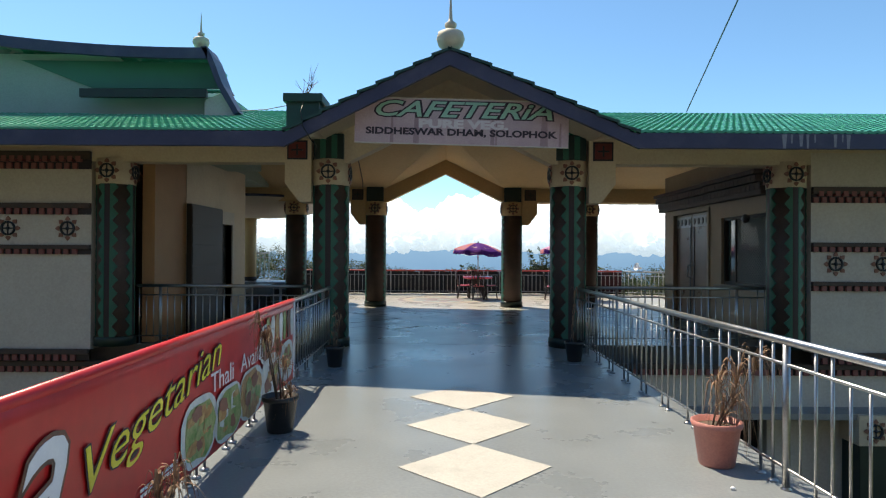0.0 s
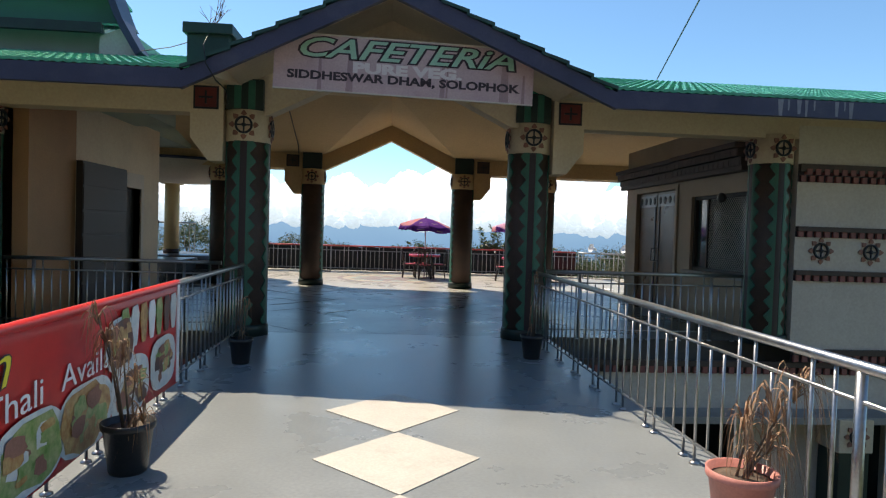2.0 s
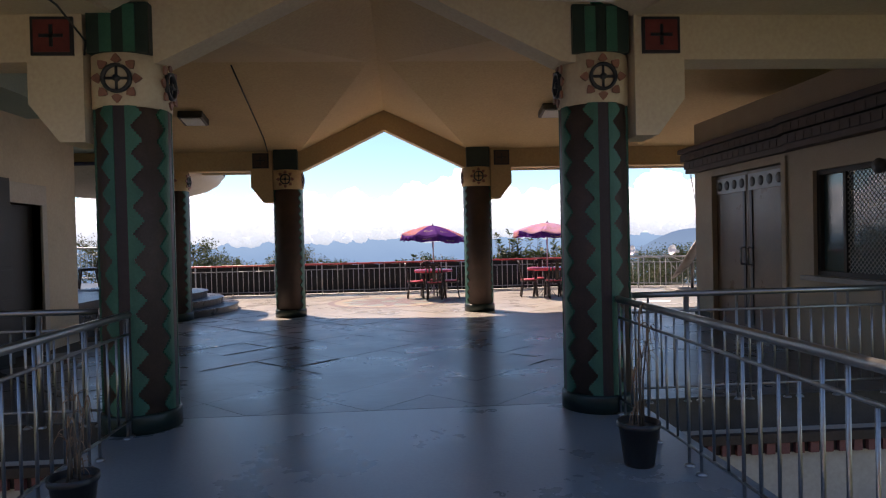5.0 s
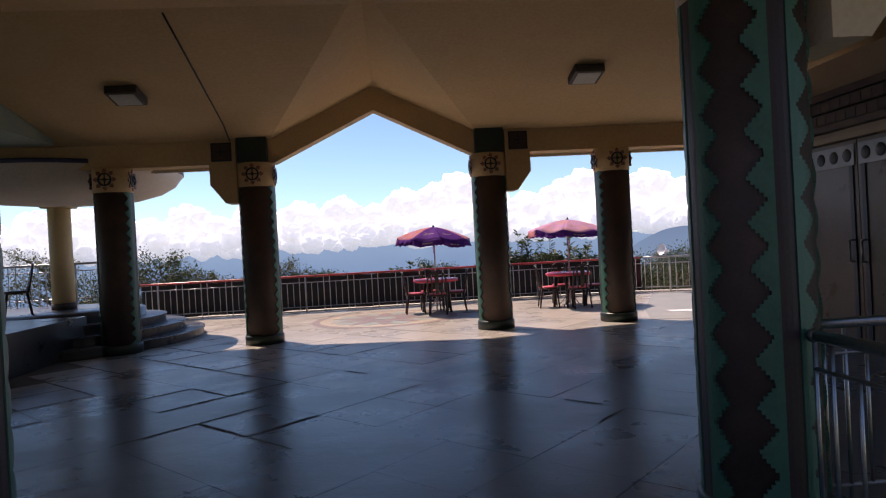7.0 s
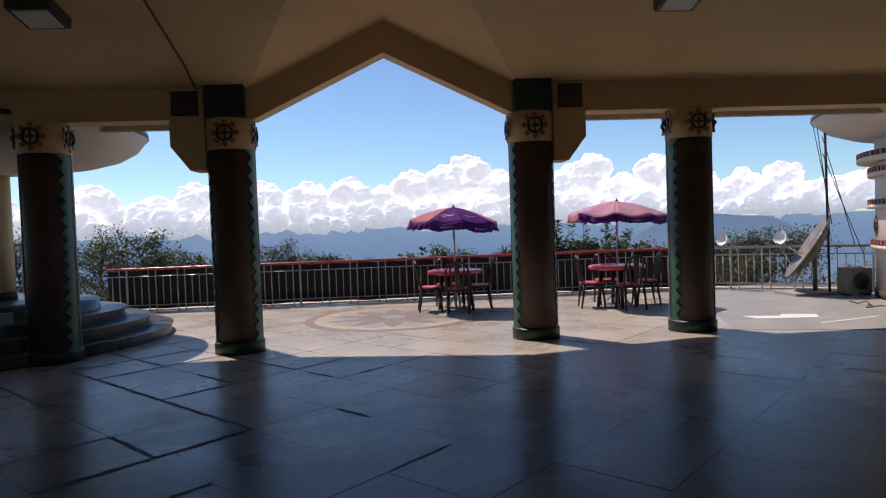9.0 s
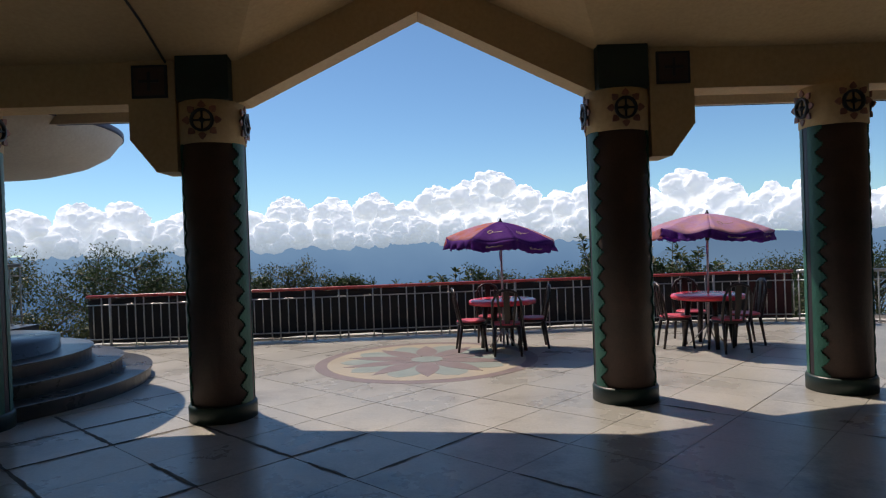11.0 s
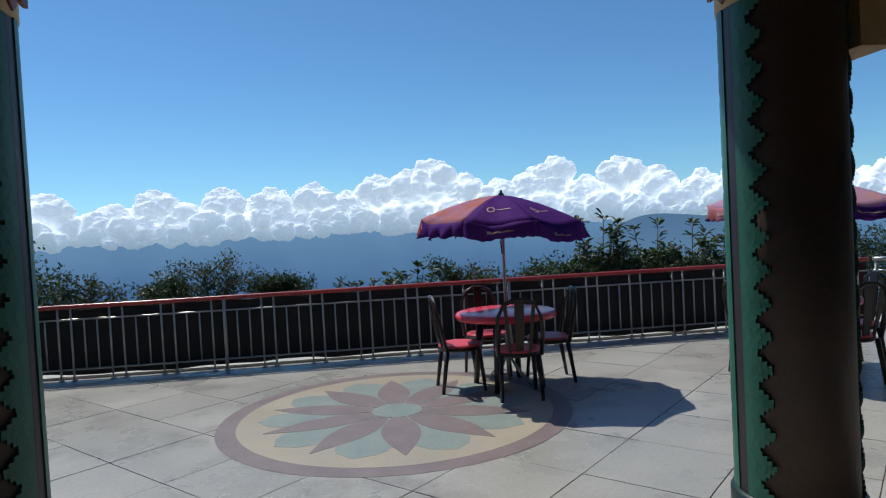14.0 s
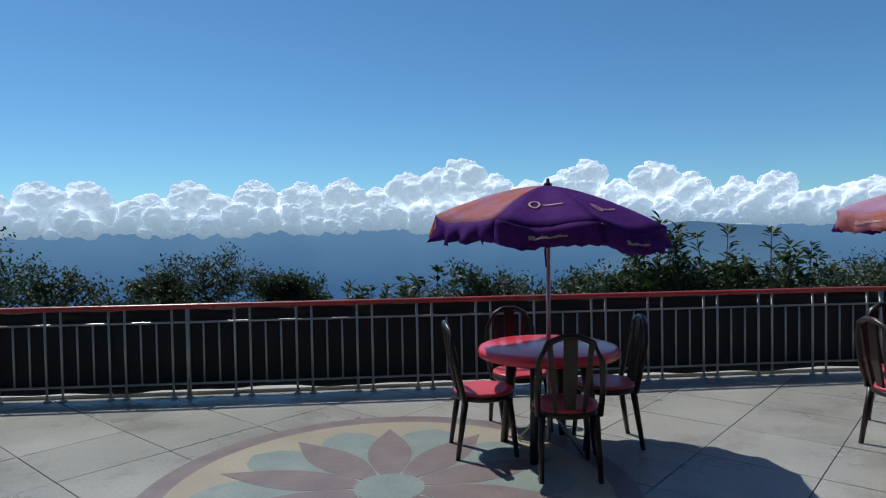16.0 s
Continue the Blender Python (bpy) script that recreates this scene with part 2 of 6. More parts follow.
M["lampcase"] = surf("lamp_case", (0.03, 0.03, 0.03), (0.05, 0.05, 0.05), 0.4, 8.0)
M["lampglass"] = surf("lamp_diffuser", (0.62, 0.64, 0.62), (0.70, 0.72, 0.70), 0.15, 8.0)
M["teal"] = surf("dark_teal_roof_paint", (0.010, 0.052, 0.045), (0.016, 0.075, 0.064), 0.5, 3.0)
M["wire"] = surf("pale_wire", (0.50, 0.52, 0.52), (0.60, 0.62, 0.61), 0.4, 9.0)
M["bark"] = surf("grey_bark", (0.085, 0.065, 0.05), (0.15, 0.12, 0.095), 0.9, 9.0, bump=0.5)
M["earth"] = surf("hill_undergrowth", (0.030, 0.050, 0.018), (0.075, 0.085, 0.035), 0.95, 0.25, fine=3, bump=0.6)
# dull tone of the added light-blocking wall behind the footbridge
M["light_block"] = surf("light_block_grey", (0.10, 0.092, 0.08), (0.15, 0.138, 0.12), 0.95, 0.3, fine=3, bump=0.5)
M["dullmetal"] = surf("dull_grey_metal", (0.20, 0.20, 0.20), (0.28, 0.275, 0.27), 0.4, 5.0, metal=0.6)
M["cable"] = surf("black_cable", (0.012, 0.012, 0.012), (0.02, 0.02, 0.02), 0.5, 9.0)
M["cream_roof"] = surf("finial_cream", (0.52, 0.45, 0.34), (0.60, 0.53, 0.41), 0.6, 5.0)


def leafy(name, a, b):
    """Leaves that vary from leaf to leaf and let some light through."""
    m = bpy.data.materials.new(name)
    m.use_nodes = True
    n, l = m.node_tree.nodes, m.node_tree.links
    p = n["Principled BSDF"]
    g = n.new("ShaderNodeNewGeometry")
    mix = n.new("ShaderNodeMix")
    mix.data_type = "RGBA"
    mix.inputs[6].default_value, mix.inputs[7].default_value = (*a, 1), (*b, 1)
    l.new(g.outputs["Random Per Island"], mix.inputs[0])
    l.new(mix.outputs[2], p.inputs["Base Color"])
    p.inputs["Roughness"].default_value = 0.5
    tr = n.new("ShaderNodeBsdfTranslucent")
    l.new(mix.outputs[2], tr.inputs["Color"])
    ms = n.new("ShaderNodeMixShader")
    ms.inputs[0].default_value = 0.35
    l.new(p.outputs[0], ms.inputs[1])
    l.new(tr.outputs[0], ms.inputs[2])
    l.new(ms.outputs[0], n["Material Output"].inputs["Surface"])
    return m


M["leaf"] = leafy("dark_green_leaf", (0.020, 0.040, 0.012), (0.062, 0.090, 0.028))
M["leaf2"] = leafy("olive_leaf", (0.030, 0.044, 0.014), (0.080, 0.092, 0.032))


def cloth_mat(name, a, b):
    """Thin printed cloth: half of the light comes through."""
    m = surf(name, a, b, 0.75, 5.0, bump=0.1, fine=30, spec=0.12)
    n, l = m.node_tree.nodes, m.node_tree.links
    p = n["Principled BSDF"]
    tr = n.new("ShaderNodeBsdfTranslucent")
    l.new(p.inputs["Base Color"].links[0].from_socket, tr.inputs["Color"])
    ms = n.new("ShaderNodeMixShader")
    ms.inputs[0].default_value = 0.58
    l.new(p.outputs[0], ms.inputs[1])
    l.new(tr.outputs[0], ms.inputs[2])
    l.new(ms.outputs[0], n["Material Output"].inputs["Surface"])
    return m


M["purple"] = cloth_mat("purple_canopy_cloth", (0.15, 0.038, 0.31), (0.21, 0.065, 0.37))
M["lilac"] = cloth_mat("lilac_canopy_cloth", (0.72, 0.47, 0.76), (0.80, 0.50, 0.50))
M["orangecloth"] = cloth_mat("orange_canopy_cloth", (0.78, 0.30, 0.16), (0.68, 0.40, 0.62))
M["gold"] = surf("tan_print", (0.50, 0.30, 0.22), (0.56, 0.36, 0.27), 0.5, 8.0)

glass = bpy.data.materials.new("window_glass")
glass.use_nodes = True
gp = glass.node_tree.nodes["Principled BSDF"]
gp.inputs["Base Color"].default_value = (0.06, 0.10, 0.10, 1)
gp.inputs["Roughness"].default_value = 0.05
gp.inputs["Specular IOR Level"].default_value = 0.8
M["glass"] = glass


# ---- building helpers ----
def box(bm, x0, x1, y0, y1, z0, z1, bev=0.0):
    r = bmesh.ops.create_cube(bm, size=1)
    vs = r["verts"]
    bmesh.ops.scale(bm, vec=(x1 - x0, y1 - y0, z1 - z0), verts=vs)
    bmesh.ops.translate(bm, vec=((x0 + x1) / 2, (y0 + y1) / 2, (z0 + z1) / 2), verts=vs)
    if bev:
        es = list({e for v in vs for e in v.link_edges})
        bmesh.ops.bevel(bm, geom=es, offset=bev, segments=2, affect="EDGES", profile=0.7)
    return bm


def tube(bm, pts, r, seg=8, taper=None, cap=True):
    """A round bar along points; taper: the radius at the far end."""
    pts = [Vector(p) for p in pts]
    rings = []
    for i, p in enumerate(pts):
        d = (pts[min(i + 1, len(pts) - 1)] - pts[max(i - 1, 0)]).normalized()
        up = Vector((0, 0, 1)) if abs(d.z) < 0.95 else Vector((0, 1, 0))
        u = d.cross(up).normalized()
        v = u.cross(d)
        rad = r if taper is None else r + (taper - r) * i / (len(pts) - 1)
        rings.append([bm.verts.new(p + rad * (math.cos(a) * u + math.sin(a) * v)) for a in (2 * math.pi * k / seg for k in range(seg))])
    for a, b in zip(rings, rings[1:]):
        for k in range(seg):
            f = bm.faces.new((a[k], a[(k + 1) % seg], b[(k + 1) % seg], b[k]))
            f.smooth = seg > 4
    if cap:
        bm.faces.new(rings[0][::-1])
        bm.faces.new(rings[-1])
    return bm


def lathe(bm, prof, seg=32, c=(0, 0, 0), a0=0.0, a1=2 * math.pi, smooth=True):
    """Turn a profile of (radius, height) about an upright axis."""
    full = abs(a1 - a0 - 2 * math.pi) < 1e-6
    n = seg if full else seg + 1
    rows = []
    for r, z in prof:
        rows.append([bm.verts.new((c[0] + r * math.cos(a0 + (a1 - a0) * k / seg), c[1] + r * math.sin(a0 + (a1 - a0) * k / seg), c[2] + z)) for k in range(n)])
    for a, b in zip(rows, rows[1:]):
        for k in range(seg):
            j = (k + 1) % n
            f = bm.faces.new((a[k], a[j], b[j], b[k]))
            f.smooth = smooth
    closed = prof[0] == prof[-1]
    if prof[0][0] > 1e-4 and full and not closed:
        bm.faces.new(rows[0][::-1])
    if prof[-1][0] > 1e-4 and full and not closed:
        bm.faces.new(rows[-1])
    return bm


def prism(bm, poly, axis, a, b):
    """A polygon of the two other axes, from a to b along the named axis."""
    def p(u, v, w):
        return {"x": (w, u, v), "y": (u, w, v), "z": (u, v, w)}[axis]
    lo = [bm.verts.new(p(u, v, a)) for u, v in poly]
    hi = [bm.verts.new(p(u, v, b)) for u, v in poly]
    n = len(poly)
    bm.faces.new(lo)
    bm.faces.new(hi[::-1])
    for k in range(n):
        bm.faces.new((lo[k], hi[k], hi[(k + 1) % n], lo[(k + 1) % n]))
    bmesh.ops.recalc_face_normals(bm, faces=bm.faces[:])
    return bm


def mesh_of(name, bm, material):
    me = bpy.data.meshes.new(name)
    bm.normal_update()
    bm.to_mesh(me)
    bm.free()
    for m in material if isinstance(material, (list, tuple)) else [material]:
        me.materials.append(m)
    return me


def part(name, bm, material, parent, label="", at=None):
    ob = new(name, mesh_of(name, bm, material))
    ob.parent = parent
    if at is not None:
        ob.matrix_basis = at
    if label:
        tagged(ob, label)
    return ob


def share(name, me, parent, m):
    ob = new(name, me)
    ob.parent = parent
    ob.matrix_basis = m
    return ob


def thing(name, label, category, group="", at=None, kind=""):
    ob = new(name)
    ob.empty_display_size = 0.1
    if at is not None:
        ob.matrix_basis = at
    return tagged(ob, label, category, group, kind)


def structure(name, bm, material, label):
    return tagged(new(name, mesh_of(name, bm, material)), label, "", "", "structure")


def B():
    return bmesh.new()


def words(name, text, size, material, parent, m, shear=0.0, depth=0.002, offset=0.0, squeeze=1.0):
    """Raised lettering in the built-in font, turned into a mesh."""
    cu = bpy.data.curves.new(name, "FONT")
    cu.body, cu.size, cu.shear, cu.extrude, cu.offset = text, size, shear, depth, offset
    cu.align_x, cu.align_y, cu.resolution_u = "CENTER", "CENTER", 3
    tmp = bpy.data.objects.new(name, cu)
    scene.collection.objects.link(tmp)
    me = bpy.data.meshes.new_from_object(tmp.evaluated_get(bpy.context.evaluated_depsgraph_get()))
    bpy.data.objects.remove(tmp)
    bpy.data.curves.remove(cu)
    me.materials.clear()
    me.materials.append(material)
    ob = new(name, me)
    ob.parent = parent
    ob.matrix_basis = m @ Matrix.Diagonal((squeeze, 1, 1, 1))
    return ob

# ---- large structure ----
AX = 0.1            # the hall's middle line
FRONT, BACK = 10.35, 18.1
FLOOR_R2 = math.sqrt(2)

# floor under the slabs, the footbridge and the ground far below
floor = structure("floor", box(box(B(), -13, 12, 10.55, 18.6, -0.30, -0.0065), -6.5, 9.4, 18.6, 23.35, -0.30, -0.0065), M["joint"], "grey concrete hall and terrace floor laid in diagonal slabs")
bridge = structure("bridge_deck", box(B(), -1.95, 2.42, -6, 10.55, -0.32, 0.0), M["bridge"], "grey painted concrete footbridge deck")

diamonds = thing("floor_diamonds", "row of cream diamonds painted on grey footbridge floor", "floor marking", kind="structure")
for k in range(9):
    yc = 5.61 - 1.1 * (k - 0)
    if -5 < yc < 8:
        part("diamond", prism(B(), [(0.255 - 0.55, yc), (0.255, yc - 0.55), (0.255 + 0.53, yc + 0.03), (0.255, yc + 0.55)], "z", 0.002, 0.006), M["diamond"], diamonds)
part("diamond", prism(B(), [(0.23 - 0.55, 6.71), (0.23, 6.16), (0.23 + 0.53, 6.74), (0.23, 7.26)], "z", 0.002, 0.006), M["diamond"], diamonds)

# hillside: one sheet that falls away from the terrace and runs to the horizon
bm = B()
N = 90
xs = [math.copysign(abs(u) ** 2.6, u) * 2600 for u in np.linspace(-1, 1, N)]
ys = [-40 + (u ** 2.6) * 3200 for u in np.linspace(0, 1, N)]
grid = []
for y in ys:
    row = []
    for x in xs:
        d = max(0.0, y - 25) + 0.6 * max(0.0, abs(x) - 30)
        z = -3.6 - 0.42 * d if d < 60 else -28.8 - 0.22 * (d - 60)
        z = max(z, -330)
        z += noise.fractal(Vector((x * 0.02, y * 0.02, 3)), 1.0, 2.0, 4) * min(12.0, 0.04 * d)
        row.append(bm.verts.new((x, y, z)))
    grid.append(row)
for a, b in zip(grid, grid[1:]):
    for k in range(N - 1):
        bm.faces.new((a[k], a[k + 1], b[k + 1], b[k])).smooth = True
structure("ground", bm, M["earth"], "wooded hillside falling away below the terrace")


# ---- roof ----
def tile_slope(bm, x0, x1, y0, z0, y1, z1, pitch=0.11, row=0.24, th=0.026):
    """Rows of curved tiles, each row lapping the one below; runs from the eave (y0, z0) to the ridge (y1, z1)."""
    nr = max(1, round(abs(y1 - y0) / row))
    nx = max(2, round((x1 - x0) / pitch) * 6)
    for r in range(nr):
        ra, rb = r / nr, (r + 1) / nr
        rows = []
        for f, lift in ((ra, th), (rb, 0.0)):
            rows.append([bm.verts.new((x0 + (x1 - x0) * k / nx, y0 + (y1 - y0) * f, z0 + (z1 - z0) * f + lift + 0.013 * (1 - abs(math.sin(math.pi * k / 6))))) for k in range(nx + 1)])
        low = [bm.verts.new(v.co - Vector((0, 0, th + 0.012))) for v in rows[0]]
        for a, b in ((rows[0], rows[1]), (low, rows[0])):
            for k in range(nx):
                bm.faces.new((a[k], a[k + 1], b[k + 1], b[k]))
    return bm


roof = thing("main_roof", "green tiled roof with dark blue fascia over the hall", "roof", kind="structure")
EY, EZ, RY, RZ, BY = 8.80, 3.16, 13.9, 4.55, 18.95
GL, GR, GT = 2.29, 2.62, 4.32       # half widths of the gable at the eave on either side, its ridge height
for x0, x1 in ((-14, AX - GL + 0.1), (AX + GR - 0.15, 14)):
    part("tiles", tile_slope(B(), x0, x1, EY, EZ + 0.02, RY, RZ), M["tile"], roof)
    part("tiles", tile_slope(B(), x0, x1, BY, EZ + 0.02, RY, RZ), M["tile"], roof)
for k in range(16):
    xa, xb = AX - 2.25 + 0.295 * k, AX - 2.25 + 0.295 * (k + 1) + 0.002
    xm = min(abs(xa - AX), abs(xb - AX)) if (xa - AX) * (xb - AX) > 0 else 0.0
    yv = max(0.25, (1.16 - 1.16 / (2.29 if xb < AX else 2.62) * xm) / 0.2725)
    part("tiles", tile_slope(B(), xa, xb, EY + yv, EZ + 0.02 + yv * 0.2725, RY, RZ), M["tile"], roof)
    part("tiles", tile_slope(B(), xa, xb, BY - yv, EZ + 0.02 + yv * 0.271, RY, RZ), M["tile"], roof)
for sx in (-1, 1):
    a, b = (-14, AX - GL) if sx < 0 else (AX + GR, 14)
    for yy, w in ((EY, 0.07), (BY, -0.07)):
        part("fascia", box(B(), a, b, min(yy, yy + w), max(yy, yy + w), EZ - 0.20, EZ + 0.005), M["navy"], roof)
        w2 = sorted((yy + w, yy + w * 1.6))
        part("fascia_lining", box(B(), a, b, w2[0], w2[1], EZ - 0.203, EZ - 0.04), M["cream"], roof)
    if sx > 0:
        for q, (x, w, d) in enumerate(((4.70, 0.035, 0.20), (4.80, 0.015, 0.13), (4.93, 0.03, 0.17), (5.02, 0.02, 0.20), (5.12, 0.012, 0.12), (5.40, 0.025, 0.18), (5.50, 0.012, 0.11), (5.58, 0.03, 0.2))):
            part("lime_streak", prism(B(), [(x - w, EZ - 0.003), (x + w, EZ - 0.003), (x + w * 0.5, EZ - d), (x - w * 0.6, EZ - d)], "y", EY - 0.0015, EY), M["drip"], roof, "pale lime streak")
    # eave soffit from fascia to the beam
    a2, b2 = (a, b + 0.36) if sx < 0 else (a - 0.36, b)
    for ya, yb in ((EY + 0.07, FRONT - 0.163), (BY - 0.07, BACK + 0.163)):
        part("soffit", prism(B(), [(ya, EZ - 0.05), (yb, EZ + 0.14), (yb, EZ + 0.165), (ya, EZ - 0.025)], "x", a2, b2), M["cream"], roof)
        xe = (b2 - 0.03) if sx < 0 else (a2 + 0.03)
        zt_ = GT - (GT - EZ) / (GL if sx < 0 else GR) * abs(xe - AX) - 0.016
        part("soffit_end", prism(B(), [(ya, EZ - 0.045), (yb, EZ + 0.145), (yb, max(zt_, EZ + 0.16)), (ya, zt_)], "x", xe - 0.012, xe + 0.012), M["cream"], roof)


def gable_z(x):
    return GT - (GT - EZ) / (GL if x < AX else GR) * abs(x - AX)


for sx in (-1, 1):
    GX = GL if sx < 0 else GR
    # gable slab: tiles in lapped courses that run down to the eave
    n = 9
    for k in range(n):
        xa, xb = AX + sx * GX * k / n, AX + sx * GX * (k + 1) / n
        za, zb = gable_z(xa), gable_z(xb)
        part("gable_course", prism(B(), [(xa - sx * 0.03, za + 0.015), (xb, zb + 0.045), (xb, zb + 0.005), (xa - sx * 0.03, za - 0.02)], "y", EY - 0.03, EY + 0.2 + (zb - EZ) / 0.2725), M["teal"], roof)
        part("gable_course", prism(B(), [(xa - sx * 0.03, za + 0.015), (xb, zb + 0.045), (xb, zb + 0.005), (xa - sx * 0.03, za - 0.02)], "y", BY - 0.2 - (zb - EZ) / 0.271, BY + 0.03), M["teal"], roof)
    for y0, y1 in ((EY - 0.0, EY + 0.08), (BY - 0.08, BY)):
        part("barge_board", prism(B(), [(AX, GT - 0.02), (AX + sx * GX, EZ - 0.02), (AX + sx * GX, EZ - 0.21), (AX, GT - 0.23)], "y", y0, y1), M["navy"], roof)
    part("gable_soffit", prism(B(), [(AX, GT - 0.03), (AX + sx * (GX - 0.34), gable_z(AX + sx * (GX - 0.34)) - 0.015), (AX + sx * (GX - 0.34), gable_z(AX + sx * (GX - 0.34)) - 0.035), (AX, GT - 0.055)], "y", EY + 0.08, FRONT - 0.14), M["cream"], roof)
    part("gable_soffit", prism(B(), [(AX, GT - 0.03), (AX + sx * (GX - 0.34), gable_z(AX + sx * (GX - 0.34)) - 0.015), (AX + sx * (GX - 0.34), gable_z(AX + sx * (GX - 0.34)) - 0.035), (AX, GT - 0.055)], "y", BACK + 0.14, BY - 0.08), M["cream"], roof)

# ceiling: two shallow slopes and a vault between the middle columns
bm = B()


def ceil_z(y):
    return 3.27 + 0.20 * max(0.0, min(y - FRONT, BACK - y))


for sx in (-1, 1):
    ys2 = np.linspace(FRONT - 0.1, BACK + 0.1, 17)
    side, valley, ridge = [], [], []
    for y in ys2:
        cz = ceil_z(float(y))
        xv = (4.11 - cz) / 0.48
        side.append(bm.verts.new((AX + sx * 13, y, cz)))
        valley.append(bm.verts.new((AX + sx * xv, y, cz)))
        ridge.append(bm.verts.new((AX, y, 4.11)))
    for k in range(16):
        for a, b in ((side, valley), (valley, ridge)):
            bm.faces.new((a[k], a[k + 1], b[k + 1], b[k]))
bmesh.ops.recalc_face_normals(bm, faces=bm.faces[:])
structure("ceiling", bm, M["ceiling"], "ochre painted sloping ceiling of the open hall")

# beams front and back, with the gabled arch beam between the middle columns
for nm, y, sy in (("beam_front", FRONT, -1), ("beam_back", BACK, 1)):
    bm = B()
    ya, yb = y - 0.16, y + 0.16
    box(bm, -13, -2.18, ya, yb, 2.93, 3.36)
    box(bm, 2.38, 13, ya, yb, 2.93, 3.36)
    structure(nm, bm, M["cream"] if sy < 0 else M["ceiling"], ("cream" if sy < 0 else "ochre") + " painted concrete ring beam")
    bm = B()
    for sx in (-1, 1):
        prism(bm, [(AX, 4.275), (AX + sx * 1.88, 3.385 if sx < 0 else 3.47), (AX + sx * 1.88, 2.90), (AX + sx * 1.62, 2.93), (AX, 3.72)], "y", y - 0.14, y + 0.14)
    structure(nm.replace("beam", "arch_beam"), bm, M["ceiling"] if sy > 0 else M["cream"], "cream painted gabled arch beam between the middle columns")


# ---- columns ----
def emblem_wheel(parent, m, r=0.115):
    """A raised dark wheel with spokes, a hub and red petals round it."""
    bm = B()
    lathe(bm, [(r * 0.78, 0.0), (r * 0.78, 0.03), (r, 0.03), (r, 0.0), (r * 0.78, 0.0)], 20)
    lathe(bm, [(0.001, 0.034), (r * 0.24, 0.03), (r * 0.24, 0.0)], 10)
    for k in range(2):
        a = k * math.pi / 2
        c, s = math.cos(a) * r * 0.8, math.sin(a) * r * 0.8
        tube(bm, [(-c, -s, 0.014), (c, s, 0.014)], r * 0.10, 5)
    w = part("wheel_emblem", bm, M["emblem"], parent, "dark raised wheel", m)
    bm = B()
    for k in range(8):
        a = k * math.pi / 4
        d, t = Vector((math.cos(a), math.sin(a), 0)), Vector((-math.sin(a), math.cos(a), 0))
        pts = [d * r * 1.06 - t * r * 0.12, d * r * 1.22 - t * r * 0.34, d * r * 1.48 - t * r * 0.2, d * r * 1.68, d * r * 1.48 + t * r * 0.2, d * r * 1.22 + t * r * 0.34, d * r * 1.06 + t * r * 0.12]
        lo = [bm.verts.new(p) for p in pts]
        hi = [bm.verts.new(p + Vector((0, 0, 0.018))) for p in pts]
        bm.faces.new(hi)
        for q in range(7):
            bm.faces.new((lo[q], lo[(q + 1) % 7], hi[(q + 1) % 7], hi[q]))
    part("petal_ring", bm, M["petal"], w, "orange-red petals")
    return w


def curved_strip(bm, r0, r1, a0, edge, z0, z1, steps):
    """A raised strip on a round shaft from angle a0 to the stepped angle edge(z)."""
    dz = (z1 - z0) / steps
    for k in range(steps):
        za, zb = z0 + k * dz, z0 + (k + 1) * dz
        e = edge((za + zb) / 2)
        lo, hi = min(a0, e), max(a0, e)
        n = 3
        vin = [[bm.verts.new((r * math.cos(lo + (hi - lo) * j / n), r * math.sin(lo + (hi - lo) * j / n), z)) for j in range(n + 1)] for r, z in ((r1, za), (r1, zb))]
        back = [[bm.verts.new((r0 * math.cos(lo + (hi - lo) * j / n), r0 * math.sin(lo + (hi - lo) * j / n), z)) for j in range(n + 1)] for z in (za, zb)]
        for j in range(n):
            bm.faces.new((vin[0][j], vin[0][j + 1], vin[1][j + 1], vin[1][j]))
            bm.faces.new((back[0][j], back[0][j + 1], vin[0][j + 1], vin[0][j]))
            bm.faces.new((vin[1][j], vin[1][j + 1], back[1][j + 1], back[1][j]))
        for j in (0, n):
            bm.faces.new((vin[0][j], vin[1][j], back[1][j], back[0][j]))


